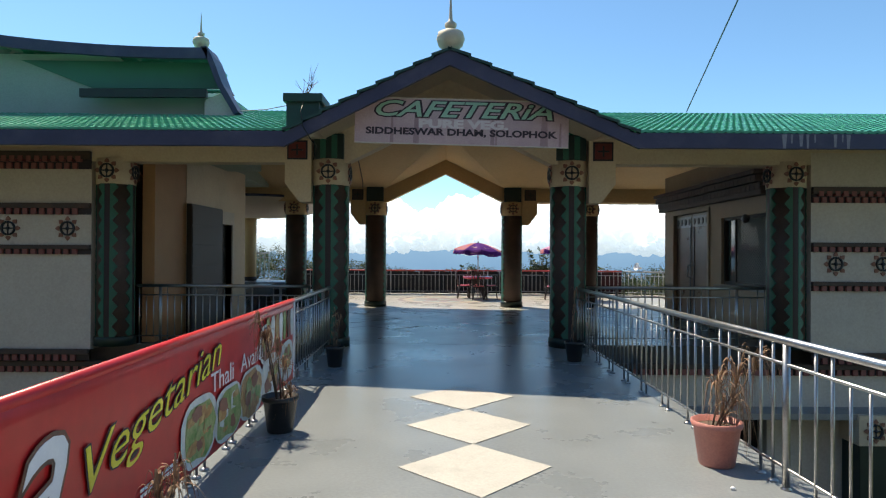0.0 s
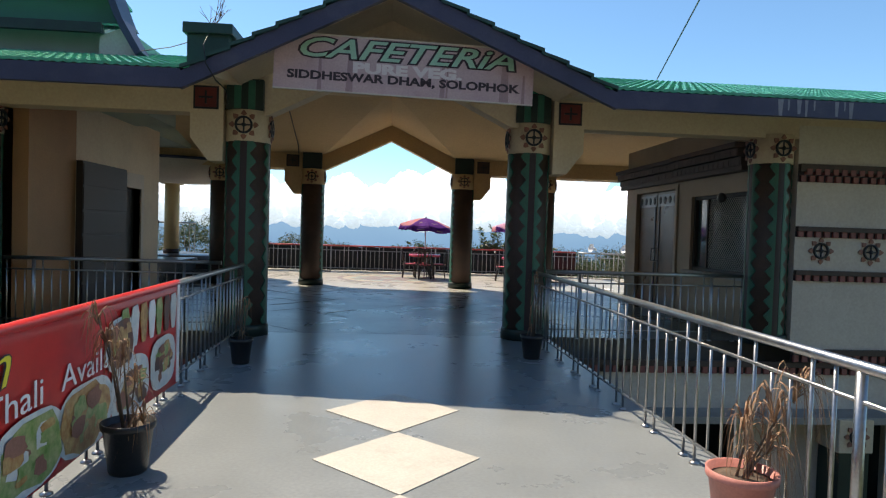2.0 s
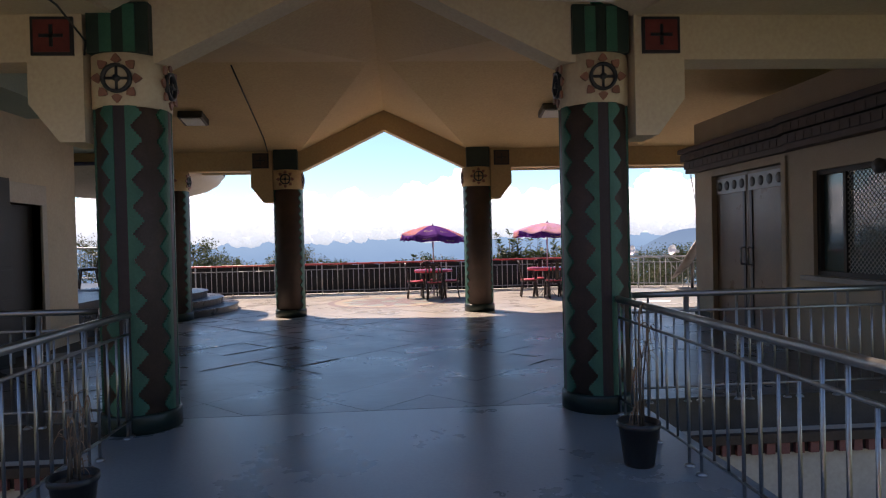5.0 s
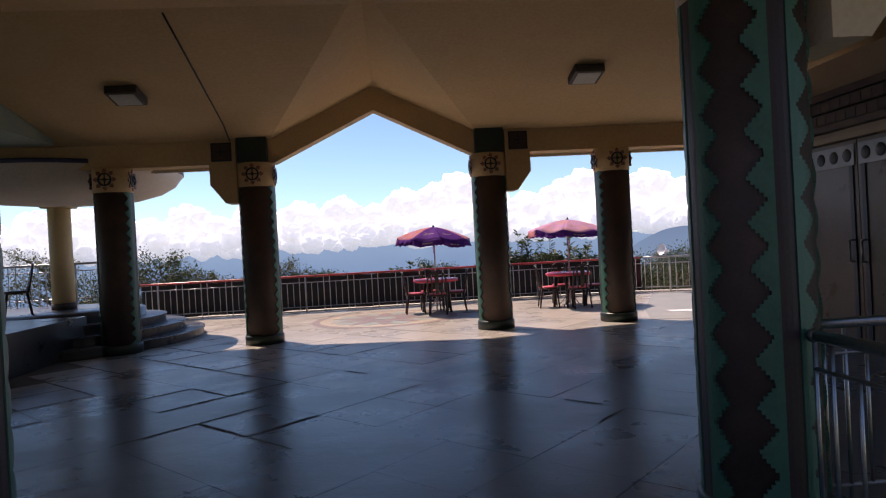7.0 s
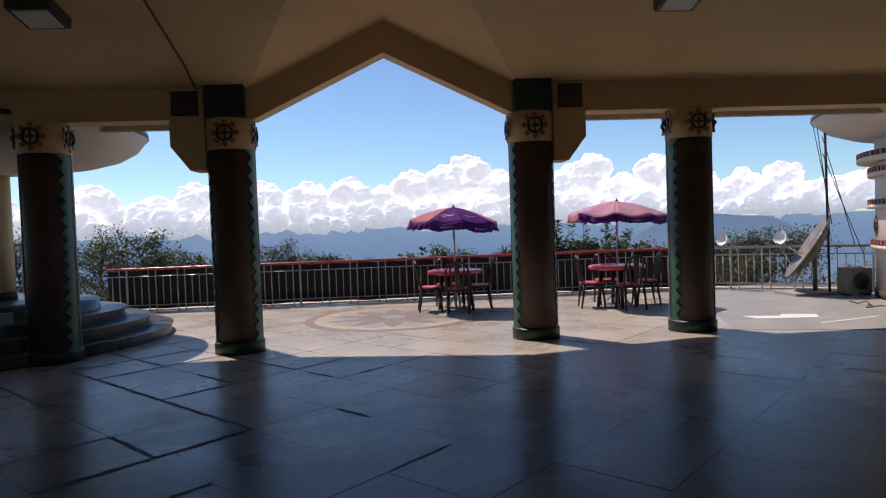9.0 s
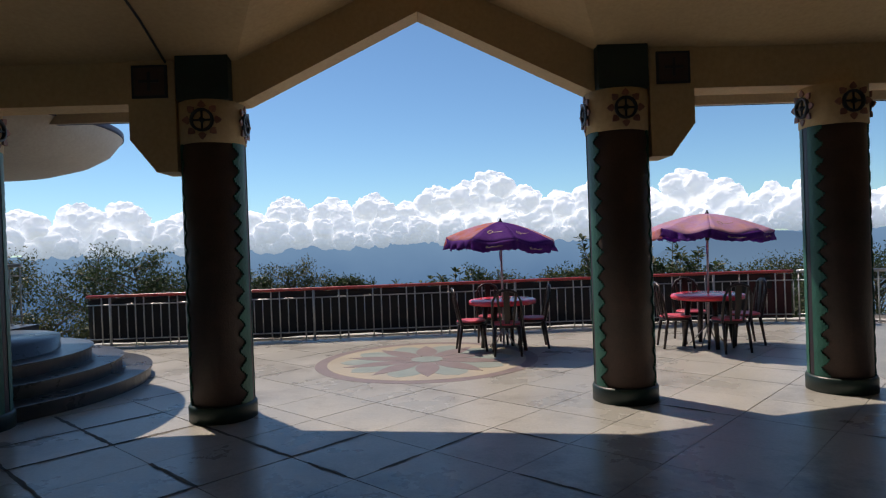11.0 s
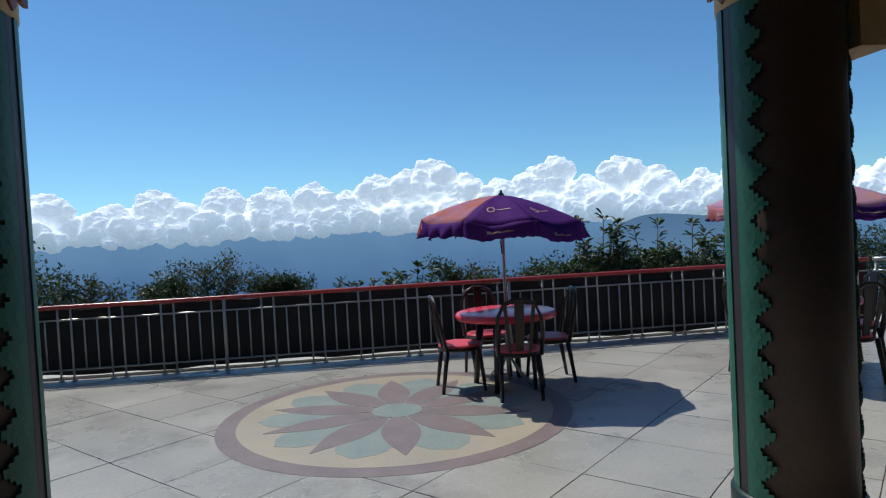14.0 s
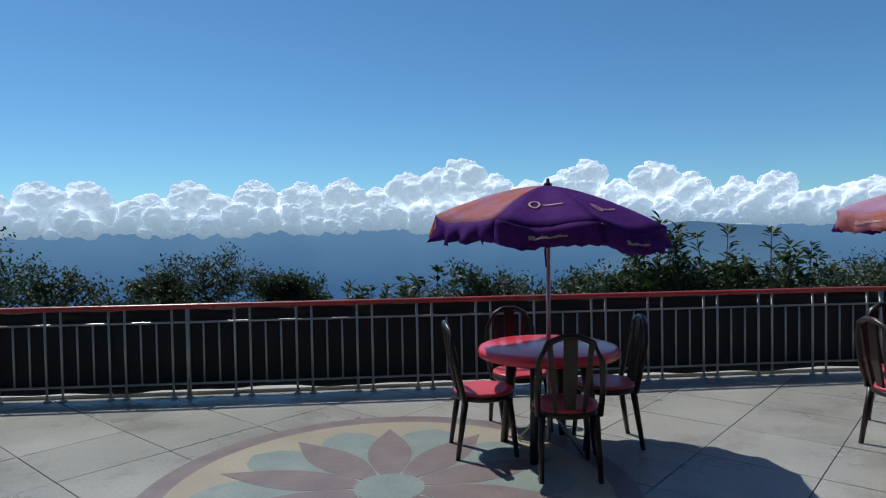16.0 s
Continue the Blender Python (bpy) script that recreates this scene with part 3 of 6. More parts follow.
def column(at, neck=True, inner=True):
    c = thing("column", "round maroon column with green stepped zigzag relief and painted wheel capital", "column", "hall columns", at)
    R = 0.275
    z0, z1 = (2.575, 2.98) if inner else (2.55, 2.93)      # foot and head of the capital
    part("shaft", lathe(B(), [(R, 0.12), (R, z0 + 0.01)], 40), M["maroon"], c)
    part("plinth", lathe(B(), [(0.31, 0.0), (0.31, 0.13), (0.30, 0.15), (R, 0.15)], 40), M["dkgreen"], c, "dark green round plinth")
    part("capital_band", lathe(B(), [(R, z0 - 0.005), (0.298, z0), (0.298, z1), (R, z1 + 0.005)], 40), M["cream"] if inner else M["ceiling"], c, "cream capital band" if inner else "ochre capital band")
    if neck:
        part("neck_block", box(B(), -0.235, 0.235, -0.27, 0.27, z1, 3.38, 0.01), M["dkgreen"], c, "dark green block above the capital")
        for s in (-1, 1) if inner else ():
            part("neck_strip", box(B(), s * 0.09 - 0.045, s * 0.09 + 0.045, -0.278, 0.278, z1 + 0.01, 3.36, 0.003), M["zig"], c, "green painted strip")
    P, notch, half = (0.21, 0.27, 0.155) if inner else (0.158, 0.38, 0.13)      # pitch of the zigzag, its inner edge, half the dark strip
    for q in range(4):
        th = q * math.pi / 2
        m = pose(0, 0, (z0 + z1) / 2) @ pose(0, 0, 0, 0, 0, math.degrees(th)) @ pose(0.292, 0, 0, 90, 0, 90)
        emblem_wheel(c, m, 0.115 if inner else 0.105)
        if q == 3 and not inner:
            continue
        bm = B()
        curved_strip(bm, R - 0.01, R + 0.010, th - half, lambda z: th + half, 0.15, z0, 1)
        part("dark_strip", bm, M["black"], c)
        for s in (-1, 1):
            def edge(z):
                u = abs(((z / P) % 1.0) - 0.5) * 2
                return th + s * (notch + 0.31 * u)
            bm = B()
            curved_strip(bm, R - 0.01, R + 0.016, th + s * half, edge, 0.152, z0 - 0.002, 120)
            part("zigzag_strip", bm, M["zig"], c, "green stepped zigzag")
    return c


COLS = [(-1.79, FRONT + 0.04), (2.05, FRONT + 0.08), (-1.86, BACK), (1.975, BACK), (4.105, BACK), (-4.08, BACK - 0.1), (-5.27, FRONT + 0.05), (5.58, FRONT + 0.05)]
for a, b, neck, inner in ((0, 1, True, True), (2, 3, True, False), (4, 5, False, False), (6, 7, False, True)):
    first = column(pose(*COLS[a], 0), neck, inner)
    copy_thing(first, pose(*COLS[b], 0))

# corbels beside the middle columns with a plaque on the beam end
for (cx, cy), sx, fy in (((-1.80, FRONT), -1, -1), ((2.06, FRONT), 1, -1), ((-1.86, BACK), -1, -1), ((1.975, BACK), 1, -1)):
    k = thing("beam_corbel", ("cream" if cy < 14 else "ochre") + " painted beam corbel with a square dark red plaque", "corbel", "corbels", pose(cx, cy, 0))
    part("corbel", prism(B(), [(sx * 0.27, 3.34), (sx * 0.69, 3.34), (sx * 0.69, 2.60), (sx * 0.46, 2.30), (sx * 0.27, 2.30)], "y", -0.19, 0.19), M["cream"] if cy < 14 else M["ceiling"], k)
    for s in (-1, 1):
        y = s * 0.19
        x0 = sx * 0.49
        p = part("plaque", box(B(), x0 - 0.16, x0 + 0.16, min(y, y + s * 0.02), max(y, y + s * 0.02), 2.97, 3.27, 0.004), M["emblem"], k, "dark frame")
        bm = B()
        box(bm, x0 - 0.135, x0 + 0.135, min(y + s * 0.018, y + s * 0.026), max(y + s * 0.018, y + s * 0.026), 2.995, 3.245)
        part("plaque_field", bm, M["plaque"] if cy < 14 else M["maroon"], p, "dark red field")
        bm = B()
        ya, yb = sorted((y + s * 0.024, y + s * 0.034))
        for a, b, c2, d in ((-0.09, 0.09, 3.107, 3.133), (-0.013, 0.013, 3.035, 3.205)):
            box(bm, x0 + a, x0 + b, ya, yb, c2, d)
        part("plaque_relief", bm, M["emblem"], p, "dark cross relief")


# ---- walls and rooms ----
def wall_grid(bm, axis, w0, w1, a0, a1, z0, z1, holes):
    """A wall that runs along x or y from a0 to a1, w0 to w1 thick, with rectangular openings (a, b, low, high) through it."""
    cuts = sorted({a0, a1, *[h[0] for h in holes], *[h[1] for h in holes]})
    for p, q in zip(cuts, cuts[1:]):
        zs = [(z0, z1)]
        for h in holes:
            if h[0] <= p + 1e-6 and h[1] >= q - 1e-6:
                zs = [(z0, h[2]), (h[3], z1)]
        for lo, hi in zs:
            if hi - lo > 1e-4:
                if axis == "x":
                    box(bm, p, q, w0, w1, lo, hi)
                else:
                    box(bm, w0, w1, p, q, lo, hi)
    return bm


def band(parent, x0, x1, y, z0, z1, axis="x", out=-1):
    """A dark projecting course with a row of red blocks under it."""
    h = z1 - z0
    w = [y, y + out * 0.07]
    bm = B()
    if axis == "x":
        box(bm, x0, x1, min(w), max(w), z0 + 0.55 * h, z1, 0.006)
    else:
        box(bm, min(w), max(w), x0, x1, z0 + 0.55 * h, z1, 0.006)
    b = part("band_course", bm, M["maroon"], parent, "dark maroon projecting course")
    rows = [(z0, z0 + 0.55 * h, 0.05, 0.0)]
    if h > 0.22:
        rows = [(z0, z0 + 0.34 * h, 0.05, 0.0), (z0 + 0.40 * h, z0 + 0.72 * h, 0.082, 0.065)]
    for za, zb, dp, sh in rows:
        bm = B()
        w = [y, y + out * dp]
        for k in range(int((x1 - x0) / 0.13) - 1):
            q = x0 + 0.02 + sh + k * 0.13
            if axis == "x":
                box(bm, q, q + 0.075, min(w), max(w), za, zb)
            else:
                box(bm, min(w), max(w), q, q + 0.075, za, zb)
        part("band_blocks", bm, M["red"], b, "row of red blocks")
    bm = B()
    w = [y, y + out * 0.012]
    if axis == "x":
        box(bm, x0, x1, min(w), max(w), z0, z0 + 0.55 * h)
    else:
        box(bm, min(w), max(w), x0, x1, z0, z0 + 0.55 * h)
    part("band_ground", bm, M["black"], b)


WY = FRONT - 0.17      # face of the front walls
for nm, x0, x1, wheels in (("wall_left", -13.0, -5.55, (-5.92, -6.86, -7.8)), ("wall_right", 5.86, 13.0, (6.25, 7.0, 7.75))):
    w = structure(nm, box(B(), x0, x1, WY, WY + 0.25, -0.05, 3.12), M["white"], "off-white front wall with maroon bands and wheel emblems")
    left = nm == "wall_left"
    for z0, z1 in (((2.80, 3.08), (2.08, 2.26), (1.45, 1.60)) if left else ((2.33, 2.58), (1.55, 1.70), (0.93, 1.08))):
        band(w, x0, x1, WY, z0, z1)
    band(w, x0, x1, WY - 0.02, -0.22, -0.04)
    for x in wheels:
        emblem_wheel(w, pose(x, WY - 0.002, 1.86 if left else 1.36, 90, 0, 0), 0.115)

# lower storey under the hall, seen between the rail bars
low = structure("wall_lower", wall_grid(B(), "x", FRONT - 0.10, FRONT + 0.2, -13, 13, -3.6, -0.30, [(x, x + 1.0, -2.4, -1.0) for x in (-11.5, -9.3, -7.1, -4.6, 2.9, 4.2, 6.6, 8.8, 10.8)]), M["white"], "weathered lower storey wall under the hall floor")
band(low, 2.5, 13, FRONT - 0.10, -0.42, -0.24)
band(low, -13, -2.0, FRONT - 0.10, -0.42, -0.24)
structure("ledge_lower", box(B(), 2.45, 13, FRONT - 0.55, FRONT - 0.1, -1.02, -0.92, 0.01), M["concrete"], "concrete ledge over the lower windows")
# near-black sheet that paints the shade seen through the lower windows
structure("wall_lower_inside", box(B(), -13, 13, FRONT + 0.9, FRONT + 1.0, -3.6, -0.30), M["dark"], "near-black sheet for the shade inside the lower storey")
for x in (6.6, 8.4):
    pier = thing("lower_pier", "square pier below the hall with a wheel emblem", "pier", "lower piers", pose(x, FRONT - 0.35, -3.6))
    part("shaft", box(B(), -0.22, 0.22, -0.22, 0.22, 0, 2.2, 0.02), M["dkgreen"], pier)
    part("capital_band", box(B(), -0.25, 0.25, -0.25, 0.25, 2.2, 2.66, 0.02), M["cream"], pier)
    emblem_wheel(pier, pose(0, -0.252, 2.43, 90, 0, 0), 0.11)
structure("bridge_wall", wall_grid(B(), "y", 2.25, 2.35, -6, 10.2, -3.6, -0.32, []), M["concrete"], "plain wall that carries the footbridge")
structure("bridge_wall_left", wall_grid(B(), "y", -1.9, -1.8, -6, 10.2, -3.6, -0.32, []), M["concrete"], "plain wall that carries the footbridge")

# room on the left of the hall: shutter, doorway, pier
LX = -4.75
structure("wall_room_left", wall_grid(B(), "y", LX - 0.22, LX, 11.95, 15.5, 0, 3.36, [(13.75, 14.5, 0, 2.10)]), M["cream"], "cream side wall of the left room")
structure("wall_room_left_tan", box(B(), LX - 0.21, LX - 0.005, FRONT + 0.3, 11.95, 0, 3.36), M["orange"], "tan orange painted wall panel")
structure("wall_room_left_end", box(B(), -13, LX - 0.22, 15.3, 15.5, 0, 3.36), M["cream"], "cream end wall of the left room")
structure("wall_room_left_back", box(B(), -7.2, -7.0, 10.6, 15.3, 0, 3.36), M["cream"], "plain inner wall of the left room")
sh = thing("dark_shutter", "dark brown shutter panel standing against the room wall", "shutter", at=pose(LX, 0, 0))
part("panel", box(B(), 0.0, 0.10, 11.95, 13.62, 0, 2.40, 0.01), M["darkpanel"], sh)
for k in range(6):
    part("slat", box(B(), 0.10, 0.112, 11.97, 13.60, 0.12 + k * 0.38, 0.46 + k * 0.38, 0.005), M["darkpanel"], sh)
dr = tagged(thing("door_1", "dark open doorway with a pale lintel", "door", kind="structure", at=pose(LX, 0, 0)))
part("lintel", box(B(), -0.23, 0.03, 13.66, 14.62, 2.10, 2.38, 0.012), M["white"], dr, "off-white lintel")
part("jamb", box(B(), -0.23, 0.03, 14.5, 14.62, 0, 2.10, 0.008), M["white"], dr)
# dark sheet across the open doorway, painting the shade of the room behind
part("door_leaf", box(B(), -0.16, -0.11, 13.76, 14.49, 0.01, 2.09, 0.005), M["darkpanel"], dr, "dark sheet filling the doorway for the shade inside")

# room on the right: window bay, then the door further back
RX1, RX2 = 5.5, 5.502
structure("wall_room_right_bay", wall_grid(B(), "y", RX1, RX1 + 0.2, FRONT + 0.3, 12.9, 0, 3.36, [(10.75, 12.62, 0.92, 2.22)]), M["tan"], "tan wall of the right room with a wide window")
structure("wall_room_right_door", wall_grid(B(), "y", RX2, RX2 + 0.2, 12.9, 15.8, 0, 3.36, [(13.15, 15.25, 0, 2.48)]), M["tan"], "tan wall round the double door")
structure("wall_room_right_end", box(B(), RX2 + 0.2, 12, 15.6, 15.8, 0, 3.36), M["tan"], "tan end wall of the right room")
structure("wall_room_right_back", box(B(), 8.0, 8.1, 10.6, 15.6, 0, 3.36), M["tan"], "plain inner wall of the right room")
pl = structure("baseboard", box(B(), RX2 - 0.025, RX2 - 0.001, 15.28, 15.83, 0, 0.16), M["dkgreen"], "dark painted skirting")

win = thing("window_1", "wide window with grey frame and wire lattice", "window", kind="structure", at=pose(RX1, 0, 0))
for a, b, c, d in ((10.75, 12.62, 0.92, 0.98), (10.75, 12.62, 2.16, 2.22), (10.75, 10.81, 0.98, 2.16), (12.56, 12.62, 0.98, 2.16), (12.1, 12.15, 0.98, 2.16)):
    part("window_frame", box(B(), 0.05, 0.11, a, b, c, d, 0.005), M["darkpanel"], win)
part("pane", box(B(), 0.10, 0.106, 10.8, 12.57, 0.97, 2.17), M["glass"], win)
part("window_sill", box(B(), -0.10, 0.15, 10.66, 12.75, 0.86, 0.92, 0.01), M["concrete"], win)
bm = B()
for k in range(-20, 42):
    s0 = 10.91 + k * 0.062
    for sg in (1, -1):
        pts = []
        for f in (0.0, 1.18):
            pts.append((0.075, s0 + (f if sg > 0 else 1.18 - f), 0.98 + f))
        (ya, za), (yb, zb) = pts[0][1:], pts[1][1:]
        lo2, hi2 = 10.81, 12.1
        if abs(yb - ya) < 1e-6:
            continue
        t0, t1 = sorted(((lo2 - ya) / (yb - ya), (hi2 - ya) / (yb - ya)))
        t0, t1 = max(0, t0), min(1, t1)
        if t1 - t0 > 0.03:
            tube(bm, [(0.075, ya + (yb - ya) * t0, za + (zb - za) * t0), (0.075, ya + (yb - ya) * t1, za + (zb - za) * t1)], 0.0048, 4)
part("lattice", bm, M["wire"], win, "wire lattice")
lampw = thing("wall_speaker", "small dark round fitting over the window", "fitting", at=pose(RX1 - 0.06, 11.35, 2.14))
part("housing", lathe(B(), [(0.02, 0.0), (0.07, 0.02), (0.085, 0.08), (0.06, 0.11), (0.0, 0.12)], 14), M["lampcase"], lampw, at=pose(0, 0, 0, 0, -90, 0))

door = thing("door_2", "brown varnished double door with metal straps, closed", "door", kind="structure", at=pose(RX2, 0, 0))
for a, b in ((13.15, 13.25), (15.15, 15.25)):
    part("jamb", box(B(), -0.03, 0.16, a, b, 0, 2.48, 0.01), M["tan"], door)
part("head", box(B(), -0.03, 0.16, 13.25, 15.15, 2.40, 2.48, 0.01), M["tan"], door)
for k, (a, b) in enumerate(((13.255, 14.195), (14.205, 15.145))):
    lf = part("door_leaf", box(B(), 0.05, 0.10, a, b, 0.01, 2.39, 0.006), M["wood"], door)
    part("strap", box(B(), 0.035, 0.05, a + 0.03, b - 0.03, 2.10, 2.34, 0.004), M["dullmetal"], lf, "grey metal strap")
    bm = B()
    for q in range(4):
        lathe(bm, [(0.0, 0.01), (0.065, 0.008), (0.075, 0.0)], 14, (a + 0.14 + q * 0.22, 2.22, 0.0))
    part("stud", bm, M["emblem"], lf, "round dark studs", Matrix(((0, 0, -1, 0.035), (1, 0, 0, 0), (0, 1, 0, 0), (0, 0, 0, 1))))
    e = b - 0.09 if k == 0 else a + 0.09
    part("edge_bar", box(B(), 0.035, 0.05, e - 0.03, e + 0.03, 0.1, 2.1, 0.004), M["emblem"], lf, "dark vertical bar")
    part("handle", tube(tube(tube(B(), [(-0.02, e, 1.25), (-0.02, e, 1.0)], 0.012), [(0.04, e, 1.25), (-0.02, e, 1.25)], 0.01), [(0.04, e, 1.0), (-0.02, e, 1.0)], 0.01), M["steel"], lf, "steel pull handle")
for nm, x, y0, y1 in (("cornice_bay", RX1 - 0.06, FRONT + 0.35, 12.95), ("cornice_door", RX2, 12.96, 15.95)):
    cn = structure(nm, box(box(B(), x - 0.24, x + 0.06, y0, y1, 2.86, 2.94, 0.01), x - 0.12, x + 0.06, y0, y1 - 0.04, 2.52, 2.60, 0.01), M["maroon"], "dark stepped cornice with red blocks over the openings")
    for q, (z, dx) in enumerate(((2.60, 0.14), (2.73, 0.20))):
        bm = B()
        for k in range(int((y1 - y0) / 0.16)):
            box(bm, x - dx, x + 0.06, y0 + 0.03 + k * 0.16, y0 + 0.12 + k * 0.16, z, z + 0.105)
        part("cornice_blocks", bm, M["maroon"], cn)
        part("cornice_course", box(B(), x - dx + 0.006, x + 0.06, y0, y1 - 0.02, z, z + 0.12), M["maroon"], cn)

# ---- left platform: round steps, a slim column and a round canopy ----
PC = (-5.6, 19.6)
plat = structure("platform", lathe(B(), [(0.0, 0.0), (1.24, 0.0), (1.24, 0.60), (0.0, 0.60)], 64, (*PC, 0)), M["stone"], "dark polished stone platform")
for k, r in enumerate((2.25, 1.92, 1.58)):
    structure("step", lathe(B(), [(1.24, 0.0), (r, 0.0), (r, 0.125 + 0.15 * k), (r + 0.025, 0.13 + 0.15 * k), (r + 0.025, 0.148 + 0.15 * k), (r, 0.15 + 0.15 * k), (1.24, 0.15 + 0.15 * k)], 72, (*PC, 0), smooth=False), M["stone"], "round dark stone step")
structure("platform_left", box(B(), -13, -5.6, 18.36, 21.6, 0.0, 0.598), M["stone"], "dark stone raised floor on the left")
structure("platform_back", box(B(), -13, -4.77, 15.5, 18.36, 0.0, 0.594), M["stone"], "dark stone raised floor beside the room")
sc = thing("slim_column", "slim pale yellow round column with a dark foot", "column", at=pose(-6.08, 20.35, 0.6))
part("shaft", lathe(B(), [(0.2, 0.12), (0.2, 2.12)], 28), M["yellowcol"], sc)
part("foot", lathe(B(), [(0.215, 0.0), (0.215, 0.12), (0.2, 0.12)], 28), M["maroon"], sc, "dark foot band")
part("head", box(B(), -0.24, 0.24, -0.24, 0.24, 1.95, 2.14, 0.01), M["yellowcol"], sc)


def canopy(x, y, z, r, label):
    c = thing("round_canopy", label, "canopy", "round canopies", pose(x, y, z))
    part("slab", lathe(B(), [(0.0, -0.12), (r * 0.4, -0.11), (r * 0.65, -0.06), (r * 0.82, 0.04), (r * 0.93, 0.17), (r, 0.36), (r, 0.42), (0.0, 0.50)], 72), M["white"], c)
    part("rim", lathe(B(), [(r, 0.36), (r + 0.012, 0.36), (r + 0.012, 0.43), (r, 0.43)], 72), M["navy"], c, "dark rim")
    return c


canopy(PC[0], PC[1], 2.68, 2.03, "round off-white canopy slab with a dark rim over the steps")
canopy(10.42, 19.2, 2.78, 3.2, "round pale canopy slab over the round kiosk")

# round kiosk at the right end of the terrace
kio = thing("round_kiosk", "round off-white kiosk with red block cornices", "kiosk", at=pose(10.55, 19.2, 0))
part("wall", lathe(B(), [(2.35, 0.0), (2.35, 2.95)], 72), M["white"], kio)
part("skirting", lathe(B(), [(2.37, 0.0), (2.37, 0.14), (2.35, 0.14)], 72), M["maroon"], kio)
KB = mesh_of("cornice_block", box(B(), -0.03, 0.03, -0.0375, 0.0375, -0.045, 0.045), M["red"])
for z, r in ((2.35, 2.62), (2.10, 2.46), (1.55, 2.46), (0.85, 2.42)):
    ring = part("cornice_ring", lathe(B(), [(2.34, z), (r, z), (r, z + 0.07), (2.34, z + 0.07)], 72), M["cream"], kio)
    for k in range(64):
        a = math.pi * (0.45 + 1.2 * k / 64)
        m = pose(0, 0, 0, 0, 0, math.degrees(a))
        share("cornice_block", KB, ring, m @ Matrix.Translation((r - 0.03, 0, z + 0.115)))
for k in range(5):
    a = 150 + k * 22
    emblem_wheel(kio, pose(0, 0, 1.25) @ pose(0, 0, 0, 0, 0, a) @ pose(2.352, 0, 0, 90, 0, 90), 0.11)
# near-black strip on the kiosk wall, painting the shade of an opening
part("opening", lathe(B(), [(2.36, 1.70), (2.36, 2.06)], 10, a0=radians(168), a1=radians(200)), M["dark"], kio, "near-black strip for the shade of an opening")

# ---- left upper building behind the roof ----
UPM = Matrix.Translation((0, 0, 1.5 * 0.15)) @ Matrix.Diagonal((0.85, 0.85, 0.85, 1)) @ Matrix.Translation((0, 0.75, 0))
up = thing("upper_building", "pale building with sweeping green tiled roofs behind the hall", "building", at=UPM)
part("wall", box(B(), -14, -7.3, 13.75, 20, 3.6, 5.95), M["palegreen"], up)
part("wall", box(B(), -7.3, -5.6, 14.4, 20, 3.6, 5.6), M["palegreen"], up)
part("wall", box(B(), -7.9, -4.72, 13.6, 16, 3.6, 4.96), M["palegreen"], up)


def swept(bm, x0, x1, zc, rise, y0, y1, dz, th):
    """A roof sheet whose eave line curves up towards its ends."""
    n = 26
    top = []
    for k in range(n + 1):
        f = k / n
        x = x0 + (x1 - x0) * f
        top.append((x, zc + rise * (1 - f) ** 2.2))
    for (xa, za), (xb, zb) in zip(top, top[1:]):
        v = [bm.verts.new(p) for p in ((xa, y0, za), (xb, y0, zb), (xb, y1, zb + dz), (xa, y1, za + dz), (xa, y0, za - th), (xb, y0, zb - th), (xb, y1, zb + dz - th), (xa, y1, za + dz - th))]
        for f in ((0, 1, 2, 3), (7, 6, 5, 4), (0, 4, 5, 1), (1, 5, 6, 2), (2, 6, 7, 3), (3, 7, 4, 0)):
            bm.faces.new([v[i] for i in f])
    bmesh.ops.remove_doubles(bm, verts=bm.verts[:], dist=0.001)
    return bm


part("roof", swept(B(), -14, -5.15, 5.98, 1.1, 13.3, 14.6, -0.25, 0.05), M["tile"], up, "green tiled upper roof")
part("eave", swept(B(), -14, -5.14, 5.96, 1.1, 13.24, 13.34, 0.0, 0.24), M["navy"], up, "dark blue eave board")
part("soffit", prism(B(), [(-9.5, 5.80), (-5.25, 5.76), (-5.02, 5.45), (-4.92, 5.18), (-7.9, 5.18), (-8.6, 5.45)], "y", 13.70, 13.74), M["soffit"], up, "green soffit")
bm = B()
for (xa, za), (xb, zb) in zip([(-5.16, 5.99), (-5.05, 5.80), (-4.96, 5.58), (-4.88, 5.36), (-4.80, 5.16)], [(-5.05, 5.80), (-4.96, 5.58), (-4.88, 5.36), (-4.80, 5.16), (-4.74, 5.06)]):
    prism(bm, [(xa, za), (xb, zb), (xb - 0.13, zb), (xa - 0.13, za)], "y", 13.24, 13.9)
part("verge", bm, M["navy"], up, "dark blue verge board")
rfo = part("lower_roof", tile_slope(B(), -7.87, -4.80, 13.2, 5.0, 14.0, 5.14), M["tile"], up, "green tiled lower roof")
part("lower_eave", box(B(), -7.87, -5.12, 13.15, 13.25, 4.85, 5.03), M["dkgreen"], up)
part("gable_wall", prism(B(), [(-5.20, 4.80), (-5.11, 4.86), (-4.80, 4.99), (-4.52, 4.48), (-4.60, 4.36), (-5.20, 4.36)], "y", 13.28, 13.6), M["white"], up, "off-white gable end")
part("lower_verge", prism(B(), [(-4.86, 5.11), (-4.72, 5.06), (-4.42, 4.54), (-4.52, 4.48), (-4.80, 4.95)], "y", 13.15, 13.6), M["navy"], up)


